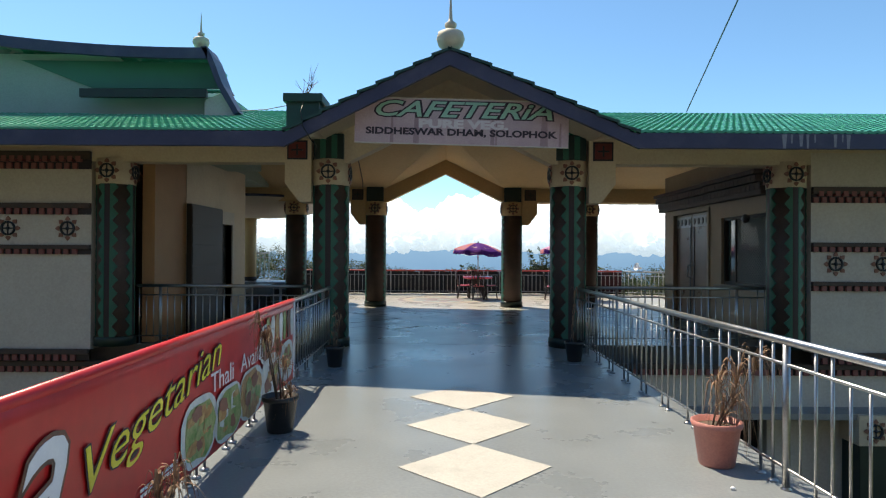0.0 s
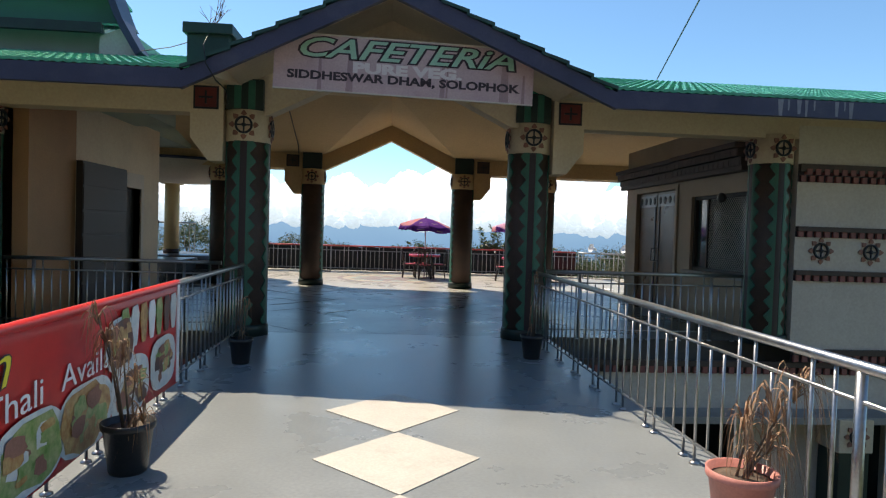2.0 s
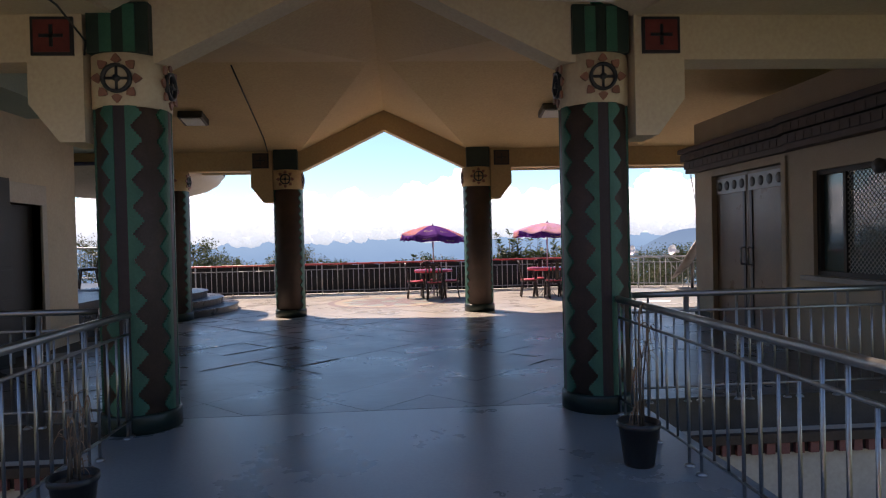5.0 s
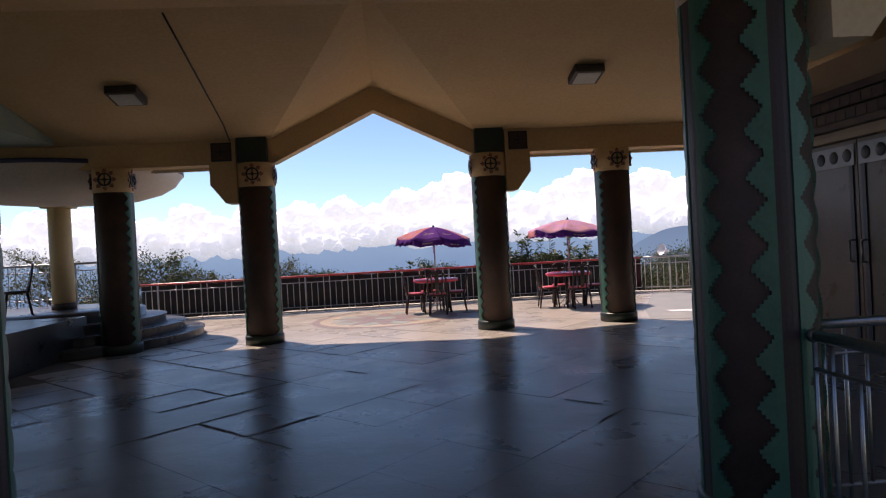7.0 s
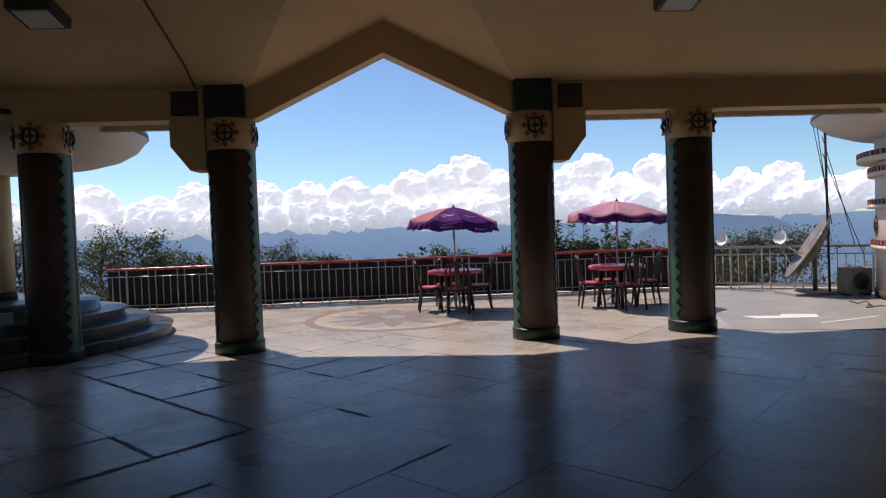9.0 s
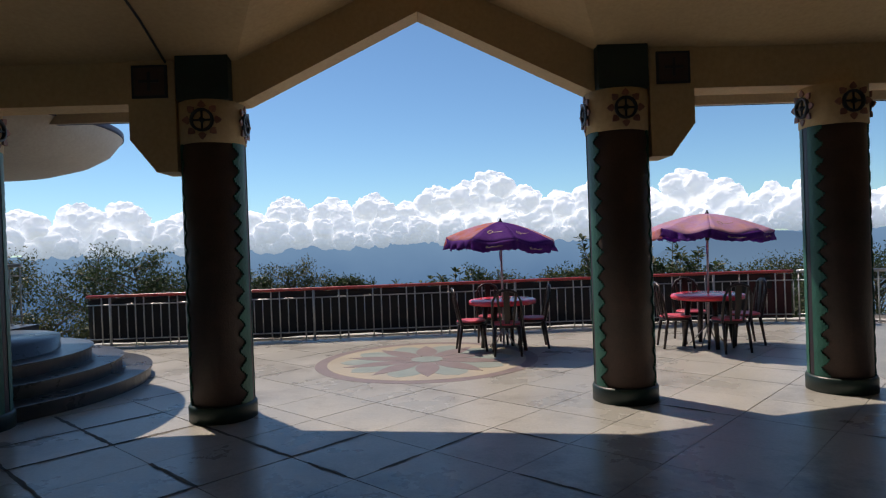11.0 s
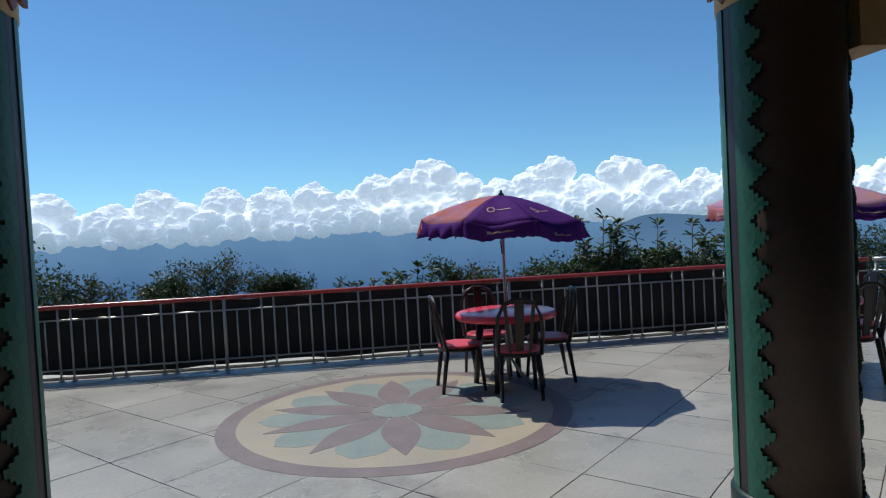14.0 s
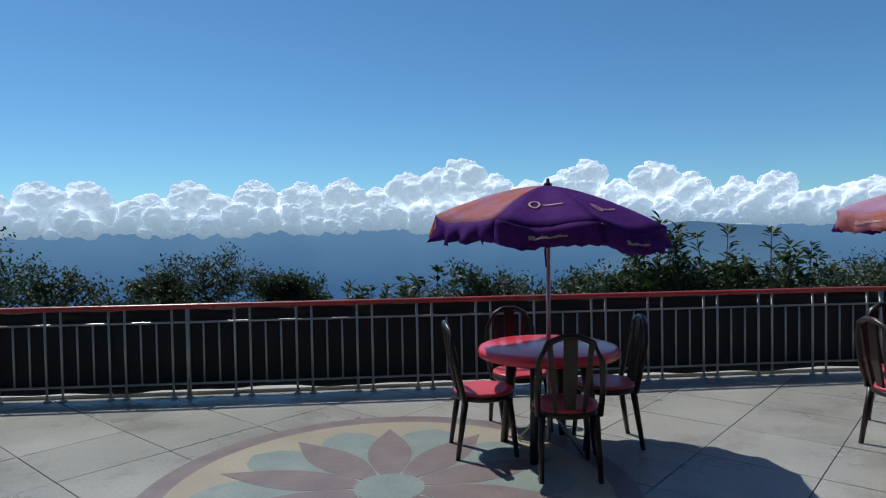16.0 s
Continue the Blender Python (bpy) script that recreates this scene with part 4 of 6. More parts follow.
def finial(x, y, z, s):
    f = thing("roof_finial", "cream painted urn finial with a spike on the roof ridge", "finial", "finials", pose(x, y, z))
    part("urn", lathe(B(), [(0.0, 0.0), (0.10 * s, 0.0), (0.10 * s, 0.04 * s), (0.17 * s, 0.10 * s), (0.205 * s, 0.20 * s), (0.18 * s, 0.29 * s), (0.09 * s, 0.335 * s), (0.06 * s, 0.35 * s)], 24), M["cream_roof"], f)
    part("spike", lathe(B(), [(0.06 * s, 0.35 * s), (0.085 * s, 0.38 * s), (0.085 * s, 0.42 * s), (0.035 * s, 0.46 * s), (0.025 * s, 0.52 * s), (0.012 * s, 0.8 * s), (0.0, 0.98 * s)], 16), M["cream_roof"], f)


finial(AX + 0.01, 8.98, 4.30, 0.98)
finial(-4.56, 12.1, 5.30, 0.76)
blk = thing("roof_block", "green painted block on the roof beside the gable", "roof block", at=pose(-2.0, 9.1, 3.2))
part("body", prism(B(), [(-0.20, 0.03), (0.26, 0.24), (0.26, 0.42), (-0.20, 0.42)], "y", -0.05, 0.5), M["teal"], blk)
part("cap", box(B(), -0.24, 0.31, -0.10, 0.55, 0.42, 0.54, 0.015), M["teal"], blk)
tw = thing("bare_twig", "bare dry twig growing on the roof block", "twig", at=pose(-1.98, 9.2, 3.72))
rt = random.Random(5)
bm = B()
for k in range(9):
    a, h = rt.uniform(-0.4, 0.4), rt.uniform(0.25, 0.55)
    x0 = rt.uniform(-0.05, 0.05)
    tube(bm, [(x0, 0, 0), (x0 + a * 0.3, 0.02, h * 0.5), (x0 + a * 0.55, rt.uniform(-0.05, 0.05), h)], 0.005, 4, 0.002)
    tube(bm, [(x0 + a * 0.3, 0.02, h * 0.5), (x0 + a * 0.3 + rt.uniform(-0.15, 0.15), 0.0, h * 0.8)], 0.003, 4, 0.0015)
part("twigs", bm, M["dryleaf"], tw)
tagged(new("drain_hose", mesh_of("drain_hose", tube(B(), [(-1.95, 9.02, 3.62), (-1.93, 8.74, 3.42), (-1.90, 8.74, 3.22), (-1.80, 8.78, 3.05), (-1.82, 9.3, 3.05), (-1.98, 10.02, 3.04), (-2.03, 10.1, 2.96)], 0.008, 6), M["cable"])), "thin dark hose hanging from the roof block to the column", "hose")
wire = tagged(new("overhead_cable", mesh_of("overhead_cable", tube(B(), [(5.3, 13.9, 4.6), (4.58, 10, 5.42), (3.9, 6.3, 6.2)], 0.012, 5), M["cable"])), "thin dark cable strung from the roof", "cable")

tagged(new("roof_cable", mesh_of("roof_cable", tube(B(), [(-2.0, 9.3, 3.68), (-2.9, 10.6, 3.86), (-3.85, 11.95, 4.12)], 0.007, 4), M["cable"])), "thin dark cable from the roof block to the upper building", "cable")

# unseen wall added to close the place behind the footbridge and cut sky light
structure("wall_behind", box(box(B(), -26, 26, -12.5, -12, -3.6, 12.0), -26, -25.6, -12, 8, -3.6, 6.0), M["light_block"], "unseen wall added behind the footbridge to cut sky light")

# ceiling lamps
for x, y in ((-3.06, 16.08), (3.03, 15.9)):
    cl = thing("ceiling_light", "square black ceiling light with a pale diffuser, switched off", "light", "ceiling lights", pose(x, y, ceil_z(y) - 0.004, -11.3, 0, 0))
    part("frame", box(B(), -0.20, 0.20, -0.20, 0.20, -0.11, 0.0, 0.015), M["lampcase"], cl)
    part("diffuser", box(B(), -0.155, 0.155, -0.155, 0.155, -0.122, -0.108, 0.004), M["lampglass"], cl, "pale diffuser")
structure("ceiling_conduit", tube(B(), [(-2.21, 17.93, 3.295), (-2.13, 17.2, 3.44), (-2.02, 15.2, 3.84), (-1.97, 14.3, 4.02)], 0.012, 6), M["cable"], "thin dark conduit along the ceiling")


# ---- rails ----
def bar_mesh(name, r, h, mat, foot=False):
    bm = lathe(B(), [(r, 0), (r, h)], 10)
    if foot:
        lathe(bm, [(0.034, 0.0), (0.034, 0.008), (0.022, 0.018), (r, 0.022)], 12)
    return mesh_of(name, bm, mat)


H = 0.95
TALL = bar_mesh("tall_bar", 0.0105, H - 0.02, M["steel"], True)
SHORT = bar_mesh("short_bar", 0.009, H - 0.30, M["steel"])
POST = bar_mesh("post", 0.024, H - 0.02, M["steel"], True)


def rail(label, pts, top=None, step=0.115, top_r=0.027, posts=17, name="steel_railing", z=0.0, group="railings", first=4, start=0.03, tall=(0, 1)):
    """Tubular railing: tall bars in pairs, two short bars between them, three runs of tube and a thicker post now and then."""
    r = thing(name, label, "railing", group, pose(0, 0, z))
    pts = [Vector((x, y, 0)) for x, y in pts]
    for nm, zz, rad in (("top_rail", H, top_r), ("middle_rail", H - 0.15, 0.011), ("bottom_rail", 0.135, 0.011)):
        part(nm, tube(B(), [p + Vector((0, 0, zz)) for p in pts], rad, 10), (top or M["steel"]) if nm == "top_rail" else M["steel"], r)
    lens = [0.0]
    for a, b in zip(pts, pts[1:]):
        lens.append(lens[-1] + (b - a).length)
    n = int(lens[-1] / step)
    for k in range(n + 1):
        s = min(lens[-1] - 1e-4, start + k * step)
        i = max(j for j in range(len(lens)) if lens[j] <= s)
        i = min(i, len(pts) - 2)
        p = pts[i] + (pts[i + 1] - pts[i]) * ((s - lens[i]) / (lens[i + 1] - lens[i]))
        if k % posts == first:
            share("post", POST, r, pose(p.x, p.y, 0))
        elif k % 4 in tall:
            share("tall_bar", TALL, r, pose(p.x, p.y, 0))
        else:
            share("short_bar", SHORT, r, pose(p.x, p.y, 0.135))
    return r


rr = rail("polished steel railing along the footbridge edge", [(2.265, 0.2), (2.14, 10.12)], step=0.159, posts=40, first=24, start=0.114, tall=(1, 2))
part("end_ball", lathe(B(), [(0.0, -0.034), (0.024, -0.024), (0.034, 0.0), (0.024, 0.024), (0.0, 0.034)], 14), M["steel"], rr, at=pose(2.14, 10.12, H))
rr = rail("polished steel railing along the footbridge edge", [(-1.525, 0.2), (-1.757, 10.07)], step=0.159, posts=40, first=24, start=0.114, tall=(1, 2))
part("end_ball", lathe(B(), [(0.0, -0.034), (0.024, -0.024), (0.034, 0.0), (0.024, 0.024), (0.0, 0.034)], 14), M["steel"], rr, at=pose(-1.757, 10.07, H))
rail("steel railing between two hall columns", [(2.36, 10.42), (5.27, 10.46)])
rail("steel railing between two hall columns", [(-2.12, 10.42), (-4.95, 10.46)])


def edge_y(x):
    """The gently bowed outer edge of the terrace."""
    return 23.05 + 0.006 * max(0.0, -1.5 - x) ** 2 - 0.09 * max(0.0, x - 4.6) ** 2


def arc(x0, x1, n, off=0.0):
    return [(x0 + (x1 - x0) * k / n, edge_y(x0 + (x1 - x0) * k / n) + off) for k in range(n + 1)]


H = 0.87
TALL = bar_mesh("tall_bar", 0.0115, H - 0.02, M["steel2"], True)
SHORT = bar_mesh("short_bar", 0.0095, H - 0.30, M["steel2"])
POST = bar_mesh("post", 0.021, H - 0.02, M["steel2"], True)
rail("terrace railing with a red painted top tube", arc(-5.7, 6.4, 40), M["redrail"], step=0.145, name="terrace_railing", posts=24, first=2, start=0.11, tall=(1, 2))
rail("plain steel terrace railing beside the dish", arc(6.45, 9.4, 12), step=0.145, name="terrace_railing")
rail("steel railing on the raised platform", [(-5.75, 21.5), (-7.2, 21.5), (-12, 21.5)], step=0.15, name="platform_railing", z=0.598)

# black cloth tied behind the terrace rail
cl = thing("shade_cloth", "black shade cloth tied behind the terrace railing, slightly slack", "cloth")
bm = B()
n, rows = 260, 10
vs = []
for k in range(n + 1):
    x = -5.7 + 12.1 * k / n
    col = []
    for j in range(rows + 1):
        f = j / rows
        sag = 0.02 * abs(math.sin(x * 5.2)) + 0.012 * noise.noise(Vector((x * 3, 0, 5)))
        zb = 0.062 + 0.04 * noise.noise(Vector((x * 1.4, 2, 1)))
        zt = H - 0.015 - sag
        yy = edge_y(x) + 0.045 + 0.012 * noise.noise(Vector((x * 4, f * 3, 0))) + 0.01 * math.sin(x * 14 + f * 2)
        col.append(bm.verts.new((x, yy, zb + (zt - zb) * f)))
    vs.append(col)
for a, b in zip(vs, vs[1:]):
    for j in range(rows):
        bm.faces.new((a[j], b[j], b[j + 1], a[j + 1])).smooth = True
o = part("cloth", bm, M["cloth"], cl)
bm = B()
n = 14
for k in range(n):
    xa, xb = 5.72 + 0.66 * k / n, 5.72 + 0.66 * (k + 1) / n
    bm.faces.new([bm.verts.new((x, edge_y(x) + 0.032 + 0.006 * math.sin(x * 17), z)) for x, z in ((xa, 0.10), (xb, 0.10), (xb, H - 0.05), (xa, H - 0.05))])
bmesh.ops.remove_doubles(bm, verts=bm.verts[:], dist=0.0005)
rc2 = part("red_end_cloth", bm, M["endcloth"], cl, "dark red cloth end piece")
rc2.modifiers.new("thick", "SOLIDIFY").thickness = 0.003
o.modifiers.new("thick", "SOLIDIFY").thickness = 0.003
structure("terrace_kerb", prism(B(), arc(-5.7, 9.4, 40, 0.10) + arc(-5.7, 9.4, 40, 0.32)[::-1], "z", -0.01, 0.035), M["kerb"], "low pale concrete kerb under the terrace railing")
structure("terrace_apron", prism(B(), arc(-5.7, 9.4, 40, 0.02) + arc(-5.7, 9.4, 40, 0.30)[::-1], "z", -3.2, -0.02), M["concrete"], "retaining wall below the terrace")

# ---- floor motif ----
mt = thing("floor_motif", "round floor motif with purple and green petals on cream", "floor motif", kind="structure", at=pose(0.08, 20.65, 0))
part("outer_ring", lathe(B(), [(1.30, 0.0002), (1.49, 0.0002), (1.49, 0.0012), (1.30, 0.0012)], 80, smooth=False), M["petal_p"], mt)
part("cream_disc", lathe(B(), [(0.0, 0.0002), (1.33, 0.0002), (1.33, 0.0022), (0.0, 0.0022)], 80, smooth=False), M["motif_c"], mt)


def petal(r0, r1, w, z0, z1, round_tip):
    pts = []
    n = 10
    for k in range(n + 1):
        f = k / n
        s = math.sin(math.pi * f ** 1.1) * (1 - 0.35 * f) * 1.25 if not round_tip else math.sin(math.pi * f ** 1.9) ** 0.62
        pts.append((r0 + (r1 - r0) * f, max(0.003, w * s)))
    poly = [(x, -y) for x, y in pts] + [(x, y) for x, y in pts[::-1]]
    return prism(B(), poly, "z", z0, z1)


GP = mesh_of("green_petal", petal(0.25, 1.17, 0.215, 0.0012, 0.0034, True), M["petal_g"])
PP = mesh_of("purple_petal", petal(0.08, 1.14, 0.150, 0.0012, 0.0046, False), M["petal_p"])
for k in range(10):
    a = 36 * k - 90
    share("purple_petal", PP, mt, pose(0, 0, 0, 0, 0, a))
    share("green_petal", GP, mt, pose(0, 0, 0, 0, 0, a + 18))
part("centre_disc", lathe(B(), [(0.0, 0.0012), (0.215, 0.0012), (0.215, 0.0058), (0.0, 0.0058)], 40, smooth=False), M["petal_g"], mt)

# worn grey paint and a white arrow at the right of the terrace
structure("painted_floor_area", prism(B(), [(4.6, 17.9), (5.05, 19.3), (6.45, 22.3), (7.3, 22.25), (8.4, 21.4), (9.2, 20.6), (7.6, 17.5), (6.3, 17.4)], "z", 0.001, 0.0045), M["greypaint"], "worn grey painted area of the terrace")
structure("painted_arrow", prism(prism(B(), [(5.35, 18.7), (6.2, 18.55), (6.35, 18.85), (5.9, 19.0), (5.8, 18.85), (5.3, 19.0)], "z", 0.005, 0.009), [(5.9, 18.05), (7.0, 18.4), (7.0, 18.45), (5.9, 18.1)], "z", 0.005, 0.009), M["letter_w"], "white painted floor marking, worn")


# ---- furniture ----
def chair(at, seat_mat, label):
    c = thing("cafe_chair", label, "chair", "terrace chairs", at)
    part("seat", lathe(B(), [(0.0, 0.435), (0.17, 0.44), (0.205, 0.445), (0.21, 0.43), (0.2, 0.415), (0.0, 0.41)], 24), seat_mat, c, "pink padded seat" if seat_mat is M["seatpink"] else "")
    part("seat_frame", lathe(B(), [(0.0, 0.385), (0.2, 0.385), (0.215, 0.395), (0.215, 0.42), (0.195, 0.425), (0.0, 0.409)], 24), M["darkplastic"], c)
    for sx in (-1, 1):
        part("leg", tube(B(), [(sx * 0.16, -0.15, 0.40), (sx * 0.175, -0.175, 0.2), (sx * 0.18, -0.195, 0.0)], 0.024, 8, 0.016), M["darkplastic"], c)
        part("leg", tube(B(), [(sx * 0.165, 0.15, 0.40), (sx * 0.175, 0.18, 0.2), (sx * 0.18, 0.21, 0.0)], 0.024, 8, 0.016), M["darkplastic"], c)
    # hooped back with three slats
    hoop = [(-0.19, 0.16, 0.40), (-0.20, 0.20, 0.58), (-0.19, 0.23, 0.75), (-0.135, 0.25, 0.86), (-0.05, 0.26, 0.90), (0.05, 0.26, 0.90), (0.135, 0.25, 0.86), (0.19, 0.23, 0.75), (0.20, 0.20, 0.58), (0.19, 0.16, 0.40)]
    b = part("backrest", tube(B(), hoop, 0.019, 8), M["darkplastic"], c)
    for x0, x1, w in ((0.0, 0.0, 0.042), (-0.085, -0.125, 0.016), (0.085, 0.125, 0.016)):
        zt = 0.895 if w > 0.03 else 0.85
        pr = B()
        v = []
        for (x, y, z, ww) in ((x0, 0.185, 0.42, w * 0.7), (x0 * 0.5 + x1 * 0.5, 0.222, 0.62, w), (x1, 0.247, zt, w)):
            v.append([pr.verts.new(p) for p in ((x - ww, y - 0.008, z), (x + ww, y - 0.008, z), (x + ww, y + 0.008, z), (x - ww, y + 0.008, z))])
        for a, d in zip(v, v[1:]):
            for q in range(4):
                pr.faces.new((a[q], a[(q + 1) % 4], d[(q + 1) % 4], d[q]))
        part("back_slat", pr, M["darkplastic"], b)
    return c


def table(at):
    t = thing("cafe_table", "round pink-red plastic table with dark splayed legs", "table", "terrace tables", at)
    part("tabletop", lathe(B(), [(0.022, 0.70), (0.40, 0.70), (0.47, 0.665), (0.485, 0.665), (0.49, 0.70), (0.478, 0.722), (0.45, 0.73), (0.022, 0.728)], 56), M["tabletop"], t)
    part("apron", lathe(B(), [(0.30, 0.64), (0.33, 0.64), (0.35, 0.70), (0.28, 0.70)], 32), M["darkplastic"], t)
    for k in range(4):
        a = radians(45 + 90 * k)
        c, s = math.cos(a), math.sin(a)
        part("leg", tube(B(), [(0.26 * c, 0.26 * s, 0.69), (0.29 * c, 0.29 * s, 0.4), (0.34 * c, 0.34 * s, 0.0)], 0.045, 8, 0.028), M["darkplastic"], t)
    return t


def parasol(at, turn, seed, label):
    """Eight cloth panels sagging between ribs, a hanging valance with torn, flapping edges, a pole and a folding foot."""
    r0 = random.Random(seed)
    p = thing("cafe_parasol", label, "parasol", "terrace parasols", at)
    part("pole", tube(B(), [(0, 0, 0.05), (0, 0, 1.83)], 0.016, 10), M["pole"], p)
    part("finial_cap", lathe(B(), [(0.028, 1.83), (0.03, 1.855), (0.014, 1.865), (0.012, 1.89), (0.0, 1.895)], 12), M["darkplastic"], p)
    for k in range(4):
        a = radians(45 + 90 * k)
        part("foot_bar", tube(B(), [(0.012 * math.cos(a), 0.012 * math.sin(a), 0.30), (0.26 * math.cos(a), 0.26 * math.sin(a), 0.012)], 0.009, 6), M["steel"], p)
    R, zr, zt = 0.80 if seed == 2 else 0.85, 1.605, 1.845
    mats = [M["purple"], M["lilac"], M["lilac"], M["orangecloth"], M["purple"], M["purple"], M["orangecloth"], M["purple"]]
    if seed != 2:
        mats = [M["lilac"], M["purple"], M["lilac"], M["lilac"], M["lilac"], M["lilac"], M["purple"], M["orangecloth"]]
    n, m = 8, 8
    droop = 0.05 if seed == 2 else 0.02

    def surf_at(f, a):
        """Point on the canopy: f from the top to the rim, a the angle."""
        k = (a * 8 / (2 * math.pi)) % 1.0
        sag = 1 - 0.075 * f * math.sin(math.pi * k) ** 1.2
        z = zt - (zt - zr) * (f ** 1.55) - 0.035 * f * math.sin(math.pi * k)
        wob = 0.05 * f * f * noise.noise(Vector((math.cos(a) * 2.5, math.sin(a) * 2.5, seed)))
        return Vector((math.cos(a + turn) * R * f * sag, math.sin(a + turn) * R * f * sag, z + wob - droop * f * math.cos(a + turn + 0.4)))

    for k in range(8):
        a0, a1 = 2 * math.pi * k / 8, 2 * math.pi * (k + 1) / 8
        bm = B()
        g = [[bm.verts.new(surf_at(0.02 + 0.98 * i / m, a0 + (a1 - a0) * j / n)) for j in range(n + 1)] for i in range(m + 1)]
        for i in range(m):
            for j in range(n):
                bm.faces.new((g[i][j], g[i + 1][j], g[i + 1][j + 1], g[i][j + 1])).smooth = True
        ob = part("panel", bm, mats[k], p, ("purple", "lilac", "orange")[[M["purple"], M["lilac"], M["orangecloth"]].index(mats[k])] + " printed cloth panel")
        ob.modifiers.new("thick", "SOLIDIFY").thickness = 0.0025
        bm = B()
        rows = []
        drop = 0.148 * r0.uniform(0.75, 1.15)
        flare = r0.uniform(0.0, 0.09)
        rag = 2.0 if k == 3 else 1.0
        for i in range(5):
            f = i / 4
            line = []
            for j in range(2 * n + 1):
                a = a0 + (a1 - a0) * j / (2 * n)
                e = surf_at(1.0, a)
                d = Vector((math.cos(a + turn), math.sin(a + turn), 0))
                lap = 0.07 * rag * noise.noise(Vector((a * 6 * rag, f, seed * 3.1))) + flare * math.sin(math.pi * j / (2 * n))
                cut = 1.0 - 0.3 * rag * abs(noise.noise(Vector((a * 9, seed, 1)))) - 0.15 * math.sin(math.pi * j / (2 * n)) ** 8
                line.append(bm.verts.new(e + d * lap * f - Vector((0, 0, drop * f * cut))))
            rows.append(line)
        for i in range(4):
            for j in range(2 * n):
                bm.faces.new((rows[i][j], rows[i + 1][j], rows[i + 1][j + 1], rows[i][j + 1])).smooth = True
        strip = [(rows[1][j].co.lerp(rows[2][j].co, 0.5), rows[2][j].co.lerp(rows[3][j].co, 0.3)) for j in range(5, 12)]
        va = part("valance", bm, M["purple"] if k != 2 else M["orangecloth"], ob, "hanging valance with a torn edge")
        va.modifiers.new("thick", "SOLIDIFY").thickness = 0.002
        if k != 3:
            bm = B()
            out = Vector((math.cos((a0 + a1) / 2 + turn), math.sin((a0 + a1) / 2 + turn), 0)) * 0.006
            for j, ((p1, p2), (p3, p4)) in enumerate(zip(strip, strip[1:])):
                f = (0.0, 0.55, 0.35, 0.6, 0.4, 0.55)[j]
                bm.faces.new([bm.verts.new(v + out) for v in (p1.lerp(p2, f), p2, p4.lerp(p3, 0.1), p3.lerp(p4, f))])
            part("valance_mark", bm, M["gold"], va, "pale tan printed bar")
        part("rib", tube(B(), [surf_at(0.02, a0) - Vector((0, 0, 0.012)), surf_at(0.35, a0) - Vector((0, 0, 0.012)), surf_at(0.7, a0) - Vector((0, 0, 0.012)), surf_at(1.0, a0) - Vector((0, 0, 0.010))], 0.005, 5), M["steel"], p)
        e = surf_at(0.5, a0)
        part("strut", tube(B(), [(0.02 * math.cos(a0 + turn), 0.02 * math.sin(a0 + turn), 1.50), e - Vector((0, 0, 0.015))], 0.004, 5), M["steel"], p)
        # plain printed mark on the panel: an oval ring and a bar beside it
        if mats[k] is M["purple"] or k == 4:
            bm = B()
            mid = (a0 + a1) / 2
            loop = [(0.66 + 0.055 * math.sin(t), -0.16 + 0.06 * math.cos(t)) for t in np.linspace(0, 2 * math.pi, 20)]
            wave = [(0.66, -0.06 + 0.03 * q) for q in range(9)]
            for line in (loop, wave):
                ribs = []
                for (f1, w1), (f2, w2) in zip(line, line[1:]):
                    lift = Vector((math.cos(mid + turn), math.sin(mid + turn), 1.5)).normalized() * 0.008
                    p1, p2 = surf_at(f1, mid + w1) + lift, surf_at(f2, mid + w2) + lift
                    sd_ = (p2 - p1).cross(lift).normalized() * 0.0055
                    if not ribs:
                        ribs.append((bm.verts.new(p1 - sd_), bm.verts.new(p1 + sd_)))
                    ribs.append((bm.verts.new(p2 - sd_), bm.verts.new(p2 + sd_)))
                for a_, b_ in zip(ribs, ribs[1:]):
                    bm.faces.new((a_[0], a_[1], b_[1], b_[0]))
            part("printed_mark", bm, M["gold"], ob, "pale tan printed mark")
    part("runner", lathe(B(), [(0.026, 1.47), (0.03, 1.48), (0.03, 1.53), (0.026, 1.54)], 12), M["darkplastic"], p)
    part("tie_strap", tube(B(), [(0.02, -0.01, 1.50), (-0.03, -0.03, 1.40), (-0.02, -0.03, 1.28)], 0.007, 5), M["purple"], p)
    return p


SETS = [((1.20, 21.22), 14, 0.935, 2, 0), ((4.02, 20.80), 40, 1.2, 7, 1)]
for (tx, ty), rot, turn, seed, q in SETS:
    table(pose(tx, ty, 0, 0, 0, rot))
    parasol(pose(tx, ty, 0, 1.0, 0.2, 0) if q == 0 else pose(tx, ty, 0, 0, 1, 0), turn, seed, "faded lilac, orange and purple cafe parasol with a ragged valance" if q == 0 else "faded lilac and purple cafe parasol through the table")
    for k, (dx, dy, rz) in enumerate(((-0.46, 0.02, 92), (0.44, 0.08, -94), (0.0, -0.43, 174), (-0.10, 0.52, 8)) if q == 0 else ((-0.45, 0.03, 84), (0.52, 0.02, -96), (0.06, -0.48, 186), (-0.02, 0.52, -4))):
        chair(pose(tx + dx, ty + dy, 0, 0, 0, rz), M["seatpink"], "dark brown plastic cafe chair with a hooped back and pink seat")
# dark chair on the raised platform
for x, y, rz in ((-6.38, 19.35, -60), (-6.95, 19.2, 70)):
    chair(pose(x, y, 0.6, 0, 0, rz), M["darkplastic"], "dark brown plastic cafe chair on the raised platform")


